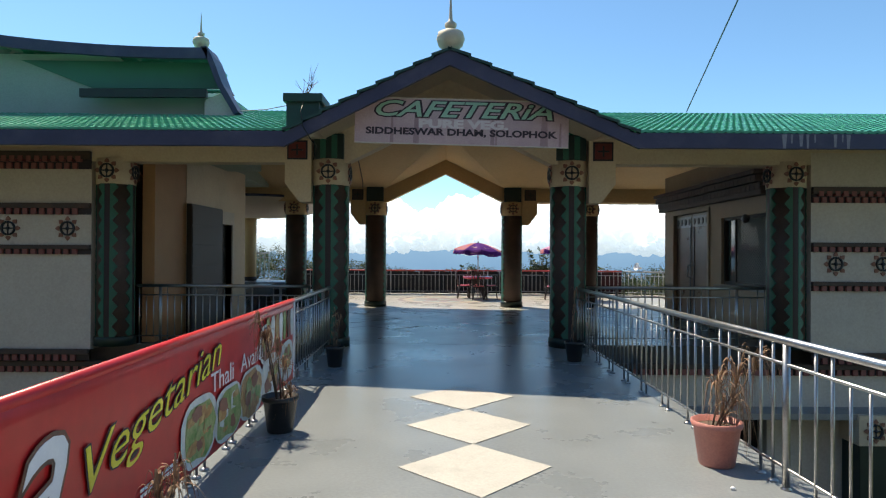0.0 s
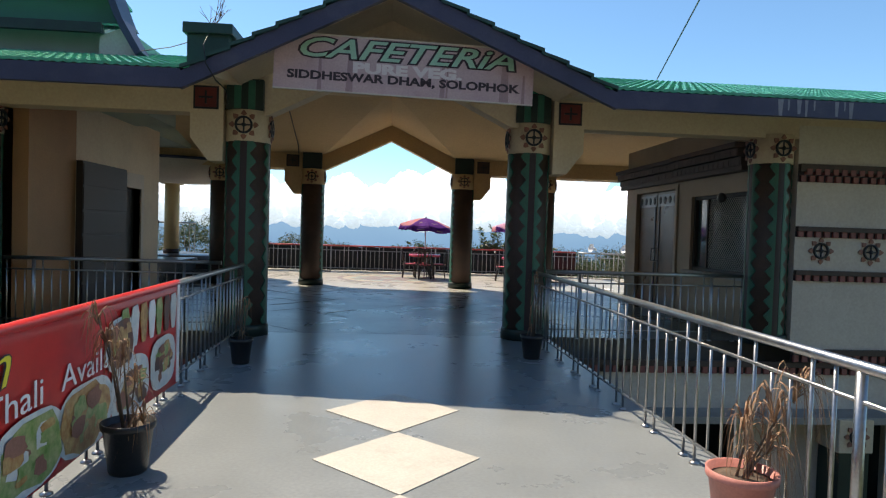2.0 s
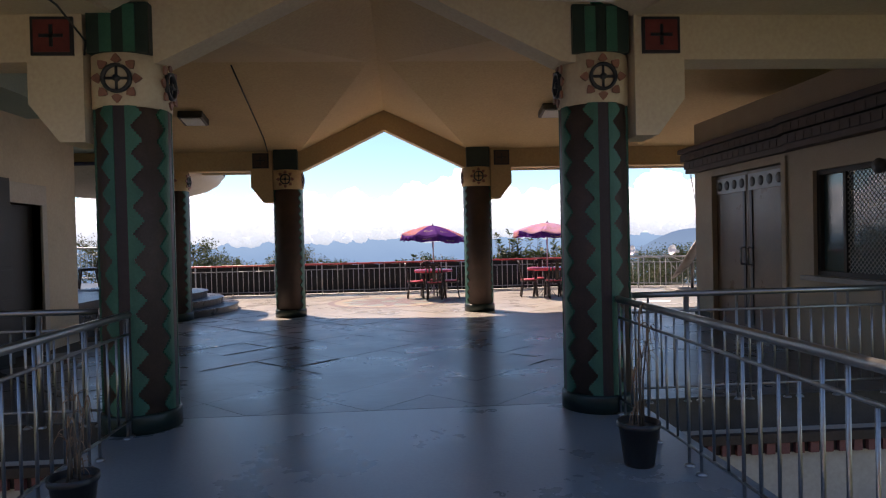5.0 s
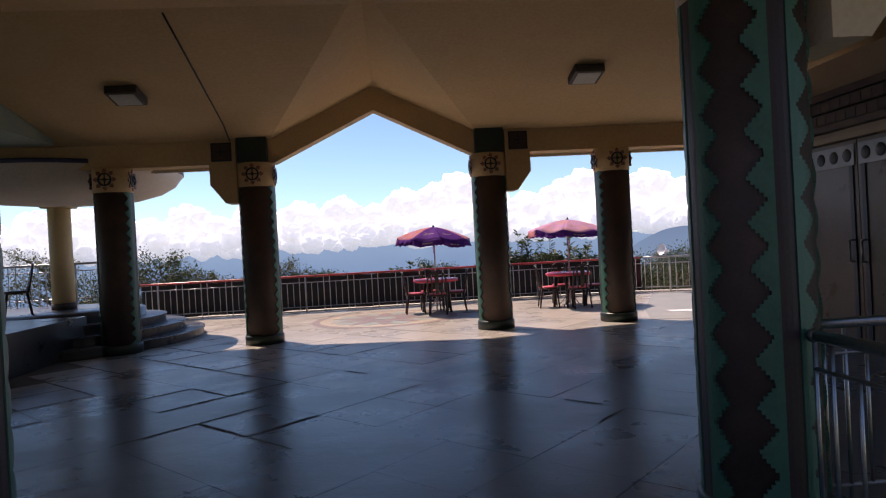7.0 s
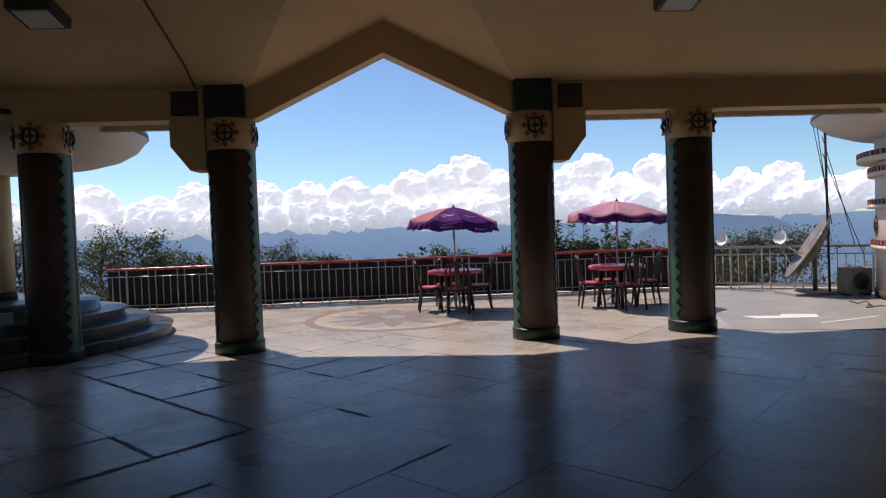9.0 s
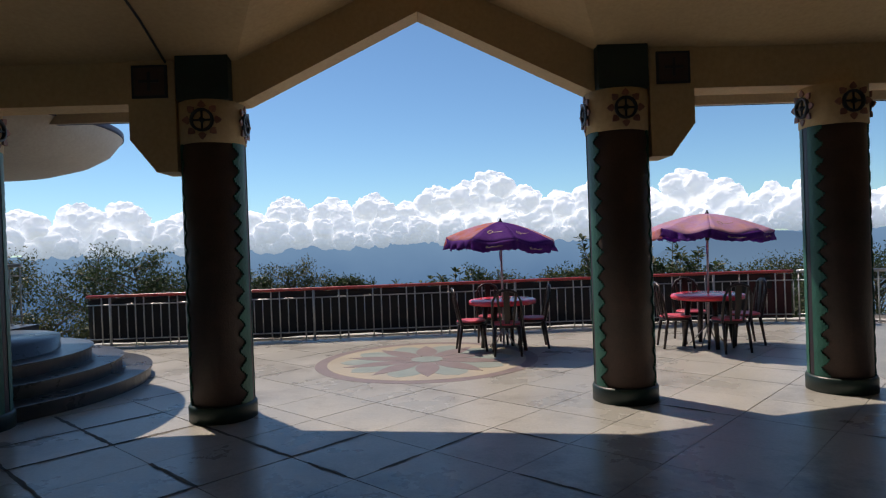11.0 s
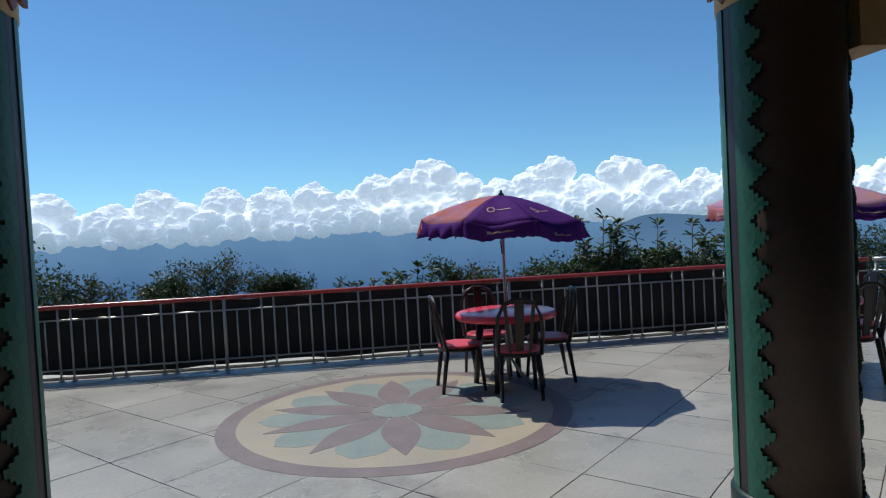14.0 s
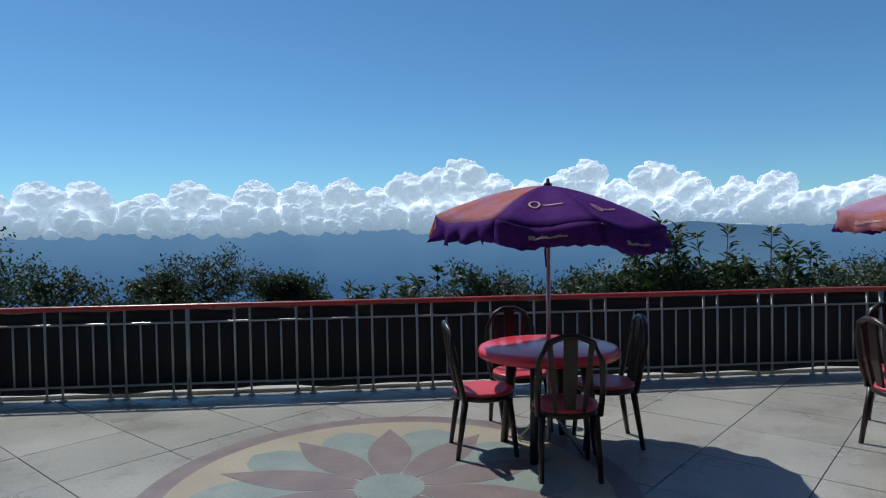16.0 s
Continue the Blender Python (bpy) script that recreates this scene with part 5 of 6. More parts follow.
# ---- pots with dried plants ----
def pot(x, y, mat, r, h, seed, tall, label, leaves=60, spread=0.32, lean=0.0):
    rp = random.Random(seed)
    p = thing("potted_plant", label, "potted plant", "dried plants in pots", pose(x, y, 0))
    part("pot", lathe(B(), [(0.0, 0.0), (r * 0.68, 0.0), (r * 0.72, 0.015), (r * 0.93, h * 0.86), (r, h * 0.87), (r * 1.02, h * 0.9), (r * 1.02, h), (r * 0.94, h), (r * 0.88, h * 0.86), (0.0, h * 0.85)], 32), mat, p)
    part("soil", lathe(B(), [(0.0, h * 0.90), (r * 0.5, h * 0.885), (r * 0.89, h * 0.87)], 20), M["soil"], p)
    bm = B()
    tips = []
    for k in range(5):
        a, l = rp.uniform(0, 6.28), rp.uniform(0.02, 0.07) + 0.3 * abs(lean)
        zt = h * 0.86 + tall * (0.12, 0.42, 0.66, 0.8, 1.0)[k]
        top = Vector((math.cos(a) * l + lean * k / 4, math.sin(a) * l, zt))
        tube(bm, [(math.cos(a) * 0.03, math.sin(a) * 0.03, h * 0.85), top * 0.55 + Vector((0, 0, h * 0.4)), top], 0.008, 5, 0.004)
        tips.append(top)
    part("stem", bm, M["bark"], p)
    bm = B()
    for k in range(leaves):
        base = rp.choice(tips) - Vector((0, 0, rp.uniform(0, tall * 0.08)))
        a, ln = rp.uniform(0, 6.28), rp.uniform(0.35, 1.0) * spread
        d = (Vector((math.cos(a), math.sin(a), 0)) + Vector((0.5 * lean / (abs(lean) + 0.01), 0, 0))).normalized()
        s = Vector((-d.y, d.x, 0))
        w = rp.uniform(0.003, 0.007)
        up, dr_ = rp.uniform(0.1, 0.75) * spread, rp.uniform(0.1, 1.3) * spread
        curl = rp.uniform(0.0, 0.5) * ln
        prev = None
        for j in range(9):
            f = j / 8
            c = base + d * (ln * f - curl * f ** 4) + Vector((0, 0, up * math.sin(math.pi * min(1, f * 1.25)) - dr_ * f ** 2.4))
            c.z = max(c.z, 0.02)
            ww = w * (0.5 + 0.5 * math.sin(math.pi * min(1.0, f * 1.6 + 0.1))) if f < 0.55 else w * (1.05 - 0.95 * f)
            tw = s * ww + Vector((0, 0, ww * rp.uniform(-0.4, 0.4)))
            cur = (bm.verts.new(c - tw), bm.verts.new(c + Vector((0, 0, ww * 0.5))), bm.verts.new(c + tw))
            if prev:
                bm.faces.new((prev[0], prev[1], cur[1], cur[0]))
                bm.faces.new((prev[1], prev[2], cur[2], cur[1]))
            prev = cur
    part("leaves", bm, M["dryleaf"], p, "curled dry brown leaves")


pot(1.98, 4.62, M["terracotta"], 0.172, 0.315, 1, 0.40, "terracotta plastic pot with a withered brown plant", 110, 0.30, 0.22)
pot(-1.35, 5.42, M["blackpot"], 0.150, 0.30, 2, 0.66, "black plastic pot with a withered brown plant", 120, 0.18, -0.10)
pot(-1.40, 8.48, M["blackpot"], 0.125, 0.27, 3, 0.45, "black plastic pot with a withered plant", 34, 0.16)
pot(1.86, 8.98, M["blackpot"], 0.135, 0.28, 4, 0.70, "black plastic pot with a withered plant", 34, 0.18)
pot(-1.24, 2.92, M["terracotta"], 0.16, 0.28, 5, 0.26, "small pot with a withered plant", 60, 0.22)
peb = tagged(new("pebble", mesh_of("pebble", lathe(B(), [(0.0, 0.0), (0.014, 0.003), (0.016, 0.012), (0.008, 0.02), (0.0, 0.021)], 8, (1.87, 4.12, 0)), M["letter_w"])), "small white pebble lying on the grey deck", "pebble")

# ---- sign and banner ----
sg = thing("cafeteria_sign", "faded pink cafeteria sign board hung below the gable", "sign", at=pose(0.277, 9.04, 3.345, 90, 1.3, 0) @ Matrix.Diagonal((1.037, 1.037, 1, 1)))
part("board", box(B(), -1.455, 1.455, -0.31, 0.31, -0.02, 0.0, 0.004), M["sign"], sg)
for a in ((-1.455, 1.455, 0.30, 0.315), (-1.455, 1.455, -0.315, -0.30)):
    part("frame_bar", box(B(), a[0], a[1], a[2], a[3], -0.022, 0.008), M["white"], sg)
for x, w, z0, z1 in ((-0.95, 0.025, -0.30, 0.12), (-0.62, 0.04, -0.30, 0.26), (0.42, 0.03, -0.30, 0.05), (0.47, 0.012, -0.30, 0.20), (1.12, 0.055, -0.30, 0.27), (1.34, 0.02, -0.30, 0.02)):
    part("stain_streak", prism(B(), [(x - w, z0), (x + w, z0), (x + w * 0.55, z1), (x - w * 0.4, z1)], "z", 0.0, 0.001), M["signstain"], sg, "dark water stain")
words("heading_outline", "CAFETERiA", 0.30, M["letter_d"], sg, pose(-0.01, 0.155, 0.002), 0.35, 0.002, 0.020, 1.66)
words("heading", "CAFETERiA", 0.30, M["letter_g"], sg, pose(-0.01, 0.155, 0.006), 0.35, 0.002, 0.004, 1.66)
words("faded_line", "PURE VEG.", 0.15, M["letter_p"], sg, pose(0.02, -0.035, 0.002), 0.0, 0.001, 0.008, 1.75)
words("name_line", "SIDDHESWAR DHAM, SOLOPHOK", 0.125, M["letter_d"], sg, pose(-0.01, -0.145, 0.004), 0.0, 0.001, 0.005, 1.36)

bn = thing("food_banner", "red vinyl food banner tied along the steel railing", "banner", at=pose(-1.485, 0, 0, 0, 0, 1.36))
bm = B()
n, rows = 120, 10
vs = []
for k in range(n + 1):
    y = 0.3 + 6.95 * k / n
    vs.append([bm.verts.new((0.004 * math.sin(y * 5) * math.sin(math.pi * j / rows) + 0.006 * noise.noise(Vector((y * 2, j * 0.3, 0))), y, 0.10 + 0.012 * math.sin(y * 2.3) * (1 - j / rows) + 0.86 * j / rows)) for j in range(rows + 1)])
for a, b in zip(vs, vs[1:]):
    for j in range(rows):
        bm.faces.new((a[j], b[j], b[j + 1], a[j + 1])).smooth = True
o = part("sheet", bm, M["banner"], bn)
o.modifiers.new("thick", "SOLIDIFY").thickness = 0.002
part("hem", box(B(), -0.004, 0.006, 7.19, 7.26, 0.10, 0.965), M["letter_w"], bn, "white edge")
part("rolled_edge", tube(B(), [(-0.022, 0.3, 0.955), (-0.022, 7.25, 0.955)], 0.030, 10), M["banner"], bn)


def on_banner(y, z, turn=0.0, out=0.014):
    return Matrix.Translation((out, y, z)) @ Matrix(((0, 0, 1, 0), (1, 0, 0, 0), (0, 1, 0, 0), (0, 0, 0, 1))) @ pose(0, 0, 0, 0, 0, turn)


words("yellow_word_edge", "Vegetarian", 0.31, M["letter_d"], bn, on_banner(3.66, 0.655, 8.5, 0.012), 0.40, 0.001, 0.006, 1.46)
words("yellow_word", "Vegetarian", 0.31, M["letter_y"], bn, on_banner(3.66, 0.655, 8.5), 0.40, 0.001, -0.002, 1.46)
words("white_word", "Thali", 0.20, M["letter_w"], bn, on_banner(4.69, 0.59, 1.0), 0.0, 0.001, 0.0, 1.35)
words("white_word", "Available", 0.20, M["letter_w"], bn, on_banner(5.62, 0.61, 1.0), 0.0, 0.001, 0.0, 1.35)
words("large_letter_edge", "a", 0.95, M["fooddark"], bn, on_banner(2.41, 0.62, 0, 0.012), 0.45, 0.001, 0.02, 0.95)
words("large_letter", "a", 0.95, M["letter_w"], bn, on_banner(2.41, 0.62, 0), 0.45, 0.001, 0.0, 0.95)


def dish_picture(y, z, ry, rz, m1, m2, seed):
    """A printed photo: white plate, food on it, in flat irregular patches."""
    rd = random.Random(seed)

    def blob(y0, z0, a, b, out, n=18, rough=0.12):
        bm = B()
        vs = []
        for k in range(n):
            t = 2 * math.pi * k / n
            q = 1 + rd.uniform(-rough, rough)
            c, s = math.cos(t), math.sin(t)
            c, s = math.copysign(abs(c) ** 0.7, c), math.copysign(abs(s) ** 0.7, s)
            vs.append(bm.verts.new((out, y0 + a * q * c, z0 + b * q * s)))
        bm.faces.new(vs)
        return bm
    f = part("photo", blob(y, z, ry, rz, 0.013, 22, 0.02), M["foodwhite"], bn, "printed food photo")
    part("food", blob(y, z, ry * 0.86, rz * 0.86, 0.015), m1, f)
    for k in range(16):
        part("food_piece", blob(y + rd.uniform(-0.55, 0.55) * ry, z + rd.uniform(-0.55, 0.55) * rz, ry * rd.uniform(0.12, 0.3), rz * rd.uniform(0.12, 0.3), 0.0162 + 0.0003 * k, 11, 0.3), (m2, M["foodbrown"], M["foodgreen"], M["petal"])[k % 4], f)


dish_picture(4.22, 0.34, 0.33, 0.22, M["foodgreen"], M["foodbrown"], 1)
dish_picture(4.84, 0.31, 0.34, 0.20, M["foodgreen"], M["foodwhite"], 2)
dish_picture(5.46, 0.32, 0.36, 0.21, M["foodbrown"], M["foodgreen"], 3)
dish_picture(6.14, 0.33, 0.36, 0.21, M["foodwhite"], M["fooddark"], 4)
dish_picture(6.82, 0.36, 0.30, 0.21, M["foodwhite"], M["fooddark"], 5)
dish_picture(5.95, 0.66, 0.24, 0.18, M["fooddark"], M["foodbrown"], 6)
for k, (y, m) in enumerate(((6.02, "foodgreen"), (6.20, "foodwhite"), (6.37, "foodbrown"), (6.54, "letter_w"), (6.70, "foodgreen"), (6.88, "fooddark"), (7.05, "foodwhite"))):
    part("glass_picture", prism(B(), [(y - 0.03, 0.60), (y + 0.03, 0.60), (y + 0.05, 0.66), (y + 0.075, 0.82), (y + 0.04, 0.89), (y - 0.05, 0.88), (y - 0.075, 0.80), (y - 0.05, 0.66)], "x", 0.010, 0.0145 + 0.0005 * k), M[m], bn, "printed drinks glass")
for z in (0.17, 0.20):
    part("unreadable_line", box(B(), 0.010, 0.0135, 3.35, 3.85, z + 0.05, z + 0.068), M["letter_w"], bn)

# ---- dish, mast, cables, cooler, horn ----
sd = thing("satellite_dish", "large grey satellite dish tilted on a steel stand", "satellite dish", at=pose(7.82, 21.25, 0))
part("base_frame", box(B(), -0.45, 0.45, -0.35, 0.35, 0.0, 0.06, 0.01), M["concrete"], sd)
part("mast", tube(B(), [(0.15, 0, 0.05), (0.15, 0, 0.75)], 0.04, 10), M["dish"], sd)
bm = lathe(B(), [(0.0, -0.16), (0.25, -0.135), (0.5, -0.06), (0.68, 0.03), (0.68, 0.05), (0.5, -0.04), (0.25, -0.115), (0.0, -0.14)], 40)
rf = part("reflector", bm, M["dish"], sd, at=Matrix.Translation((0.05, 0.02, 0.86)) @ Vector((-0.70, 0.36, 0.50)).to_track_quat("Z", "Y").to_matrix().to_4x4())
for k in range(8):
    a = k * math.pi / 4
    part("rib", tube(B(), [(0.04 * math.cos(a), 0.04 * math.sin(a), -0.17), (0.5 * math.cos(a), 0.5 * math.sin(a), -0.08), (0.68 * math.cos(a), 0.68 * math.sin(a), 0.02)], 0.010, 5), M["dish"], rf)
part("feed_arm", tube(tube(B(), [(-0.05, 0.0, 0.75), (-0.62, -0.05, 0.98)], 0.012, 6), [(-0.30, -0.02, 0.55), (-0.62, -0.05, 0.98)], 0.010, 6), M["steel"], sd)
ms = thing("cable_mast", "slim dark mast with slack cables to the canopy", "mast", at=pose(8.08, 21.0, 0))
part("pole", tube(B(), [(0, 0, 0), (-0.05, 0, 3.4)], 0.022, 8), M["cable"], ms)
for a, b in (((-0.28, -0.1, 3.2), (0.02, 0, 1.1)), ((-0.22, 0.1, 3.2), (0.06, 0, 1.3)), ((-0.1, 0, 2.6), (0.75, 0.1, 0.7)), ((-0.1, 0, 2.9), (0.5, 0.0, 0.9))):
    mid = (Vector(a) + Vector(b)) / 2 + Vector((0.04, 0, -0.12))
    part("cable", tube(B(), [a, tuple(mid), b], 0.008, 5), M["cable"], ms)
ac = thing("air_cooler_unit", "weathered grey outdoor cooling unit on the terrace", "cooling unit", at=pose(8.45, 20.85, 0))
part("case", box(B(), -0.22, 0.22, -0.16, 0.16, 0.04, 0.50, 0.02), M["concrete"], ac)
part("grille", lathe(B(), [(0.04, 0.0), (0.15, 0.0), (0.15, 0.012), (0.04, 0.012)], 20), M["lampcase"], ac, at=pose(0, -0.163, 0.27, 90, 0, 0))
for x in (-0.18, 0.18):
    part("foot", box(B(), x - 0.03, x + 0.03, -0.14, 0.14, 0.0, 0.045), M["lampcase"], ac)
for x in (6.95, 7.9):
    hn = thing("horn_speaker", "pale grey horn loudspeaker on the terrace railing", "loudspeaker", "horn speakers", pose(x, edge_y(x), 0.87))
    part("bracket", tube(B(), [(0, 0, 0), (0, 0, 0.10)], 0.014, 6), M["steel"], hn)
    part("horn", lathe(B(), [(0.03, -0.10), (0.04, -0.04), (0.055, 0.02), (0.09, 0.09), (0.14, 0.13), (0.145, 0.135), (0.08, 0.075), (0.0, 0.03)], 20), M["letter_w"], hn, at=pose(0, 0, 0.15, 0, -75, 20))
cb = tagged(new("loose_cable", mesh_of("loose_cable", tube(B(), [(7.55 + 0.15 * math.sin(k * 1.1), 18.6 + 0.13 * k + 0.1 * math.cos(k * 1.7), 0.012 + 0.05 * (k % 2)) for k in range(10)], 0.009, 5), M["cable"])), "loose black cable lying beside the kiosk", "cable")


# ---- trees beyond the terrace ----
def tree(x, y, z0, top, width, seed, mat, leaves=900, leaf=0.10, open_=False):
    rn = random.Random(seed)
    t = thing("tree", "dark green leafy tree on the slope below the terrace" if not open_ else "thin open-branched sapling on the slope below the terrace", "tree", "hillside trees", pose(x, y, z0))
    hgt = top - z0
    bm = B()
    tips = []
    lean = rn.uniform(-0.12, 0.12)
    trunk = [Vector((lean * hgt * f * f + 0.05 * rn.uniform(-1, 1), 0.05 * rn.uniform(-1, 1), hgt * 0.93 * f)) for f in (0, 0.25, 0.5, 0.75, 1.0)]
    tube(bm, trunk, 0.05 + 0.012 * hgt, 6, 0.012)
    nb = 34 if not open_ else 16
    lo = max(0.4, 1 - 2.3 / hgt)
    for k in range(nb):
        f = rn.uniform(lo, 0.985)
        i = min(3, int(f * 4))
        base = trunk[i].lerp(trunk[i + 1], f * 4 - i)
        a = rn.uniform(0, 6.28)
        ln = width * (1.15 - 0.70 * (f - lo) / (1 - lo)) * rn.uniform(0.55, 1.0)
        tip = base + Vector((math.cos(a) * ln, math.sin(a) * ln * 0.8, ln * rn.uniform(0.25, 0.75)))
        tip.z = min(tip.z, hgt)
        midp = base.lerp(tip, 0.5) + Vector((0, 0, ln * 0.06))
        tube(bm, [base, midp, tip], 0.022, 5, 0.006)
        tips += [(tip, 0.19 * width), (midp, 0.22 * width), (base.lerp(tip, 0.8), 0.17 * width)]
    tips += [(trunk[4], 0.17 * width)] * 2
    part("trunk", bm, M["bark"], t)
    verts, faces = [], []
    for k in range(leaves):
        c, sp = rn.choice(tips)
        d = Vector((rn.gauss(0, 1), rn.gauss(0, 1), rn.gauss(0, 0.8)))
        d = d.normalized() * sp * rn.random() ** 0.6
        p = c + d
        if p.z > hgt * 1.02:
            p.z = hgt * 1.02 - rn.random() * 0.1
        q = Euler((rn.uniform(-1.2, 1.2), rn.uniform(-1.2, 1.2), rn.uniform(0, 6.28))).to_matrix()
        s = leaf * rn.uniform(0.6, 1.25)
        i0 = len(verts)
        for v in ((-0.5, 0, 0), (-0.12, -0.24, 0.05), (0.5, 0, -0.04), (-0.12, 0.24, 0.05)):
            verts.append(p + q @ (Vector(v) * s))
        faces += [(i0, i0 + 1, i0 + 2), (i0, i0 + 2, i0 + 3)]
    me = bpy.data.meshes.new("crown")
    me.from_pydata([tuple(v) for v in verts], [], faces)
    me.materials.append(mat)
    o = new("crown", me)
    o.parent = t
    return t


def sapling(x, y, z0, top, width, seed, mat, leaf=0.2):
    """A slender broad-leaved sapling: rising stems that end in whorls of large leaves."""
    rn = random.Random(seed)
    t = thing("sapling", "broad-leaved sapling with leaf whorls on the slope below the terrace", "tree", "broad-leaved saplings", pose(x, y, z0))
    hgt = top - z0
    wood, verts, faces = B(), [], []
    fork = Vector((rn.uniform(-0.1, 0.1), 0, hgt - 1.15 * width - 0.5))
    tube(wood, [(0, 0, 0), fork * 0.5 + Vector((0.06, 0, 0)), fork], 0.045, 6, 0.024)
    for k in range(9):
        a = 2.4 * k + rn.uniform(-0.4, 0.4)
        f = 1.0 if k == 0 else rn.uniform(0.3, 0.97)
        r = width * rn.uniform(0.35, 1.0) * (0.25 if k == 0 else 1)
        tip = Vector((fork.x + math.cos(a) * r, math.sin(a) * r, fork.z + (hgt - fork.z) * f - 0.08))
        mid = fork.lerp(tip, 0.5) + Vector((math.cos(a), math.sin(a), 0)) * r * 0.18
        tube(wood, [fork.lerp(fork * 0.5 + Vector((0.06, 0, 0)), rn.uniform(0.0, 0.1)), mid, tip], 0.016, 5, 0.006)
        axis = (tip - mid).normalized()
        for c, n, sz in ((tip, 11, 1.0), (mid.lerp(tip, 0.66), 6, 0.95), (mid.lerp(tip, 0.3), 5, 0.85), (mid, 3, 0.8)):
            for q in range(n):
                g = rn.uniform(0, 6.28)
                d = (Vector((math.cos(g), math.sin(g), rn.uniform(-0.5, 0.3))) + axis * rn.uniform(-0.1, 1.1)).normalized()
                c = c + Vector((0, 0, rn.uniform(-0.035, 0.03)))
                sd = d.cross(Vector((rn.uniform(-0.4, 0.4), rn.uniform(-0.4, 0.4), 1))).normalized()
                ln = leaf * sz * rn.uniform(0.65, 1.15)
                fold = sd.cross(d) * ln * 0.07
                i0 = len(verts)
                for u, w, up in ((0.08, 0, 0), (0.4, -0.17, 1), (0.75, -0.2, 1), (1.0, 0, -0.6), (0.75, 0.2, 1), (0.4, 0.17, 1), (0.55, 0, 0)):
                    verts.append(c + d * ln * u + sd * ln * w + fold * up)
                for e in range(6):
                    faces.append((i0 + 6, i0 + e, i0 + (e + 1) % 6))
    part("trunk", wood, M["bark"], t)
    me = bpy.data.meshes.new("crown")
    me.from_pydata([tuple(v) for v in verts], [], faces)
    me.materials.append(mat)
    o = new("crown", me)
    o.parent = t
    return t


rng = random.Random(21)
# bearing from the terrace (degrees to the right of straight ahead), distance, height of the top, width
DENSE = [(-41, 15, 1.9, 1.5), (-36, 14, 1.8, 1.4), (-31, 12, 1.85, 1.2), (-28.6, 13, 1.25, 0.9), (-26.2, 14, 0.65, 0.7), (-24.8, 14, 0.55, 0.7), (-22, 14, 1.05, 0.85), (-18.4, 14, 1.05, 0.75), (-16.6, 14.5, 1.10, 0.8), (-14.4, 14, 1.38, 1.1), (-12, 14, 1.05, 0.9), (-9.8, 14, 0.85, 0.8), (-8.2, 14, 0.82, 0.8), (-6.7, 14, 0.98, 0.9), (-5, 14, 0.65, 0.7), (6.5, 11, 0.78, 0.8), (8.3, 11, 0.85, 0.7), (9.9, 11, 1.08, 0.8), (17.6, 10.5, 0.95, 0.9), (19.6, 10, 1.10, 0.9), (21.5, 10, 1.15, 1.0), (25.5, 10, 1.12, 1.0), (27.5, 10.5, 1.0, 1.0), (29.8, 10, 1.10, 1.0), (33, 10.5, 0.95, 1.0), (35, 11, 1.0, 1.0), (23.4, 10.6, 1.05, 1.0), (31.4, 10.6, 1.0, 1.0), (28.6, 10.9, 1.05, 1.0), (37, 16, 0.9, 1.4), (39.8, 16, 1.0, 1.5), (42.5, 16, 1.05, 1.5), (46, 16, 1.1, 1.6)]
TWIGGY = [(12.7, 10, 1.28, 0.7), (14.9, 10, 1.05, 0.7), (16.4, 10, 0.98, 0.7), (11.4, 10.5, 0.95, 0.6)]
BROAD = [(-3.5, 11, 0.72, 0.4), (-1.5, 11, 0.66, 0.4), (0.2, 10.5, 0.82, 0.5), (2.0, 11, 0.66, 0.4), (3.8, 10, 1.02, 0.5), (23.0, 9.6, 1.66, 0.65), (24.5, 9.9, 1.62, 0.7), (27.9, 9.8, 1.58, 0.7), (31.7, 9.8, 1.52, 0.75), (33.7, 10, 1.38, 0.6), (-20.6, 13.5, 0.95, 0.6)]


def on_slope(deg, d):
    a = radians(deg)
    y = max(16.8 + d * math.cos(a), 24.6)
    return 0.1 + d * math.sin(a), y, -3.75 - 0.42 * max(0, y - 25)


for k, (deg, d, top, wd) in enumerate(DENSE):
    tree(*on_slope(deg, d), top, wd * 1.45, 100 + k, M["leaf"] if k % 3 else M["leaf2"], 5500, 0.08)
for k, (deg, d, top, wd) in enumerate(TWIGGY):
    tree(*on_slope(deg, d), top, wd * 1.2, 160 + k, M["leaf2"], 700, 0.075, True)
for k, (deg, d, top, wd) in enumerate(BROAD):
    sapling(*on_slope(deg, d), top, wd, 200 + k, M["leaf"], 0.185 if deg > 5 else 0.16)
for k in range(26):
    deg = -46 + 92 * k / 25 + rng.uniform(-1.5, 1.5)
    tree(*on_slope(deg, rng.uniform(10.0, 13.5)), rng.uniform(0.35, 0.62) if deg < 5 else rng.uniform(0.5, 0.85), 1.5, 300 + k, M["leaf2"] if k % 2 else M["leaf"], 4000, 0.08)


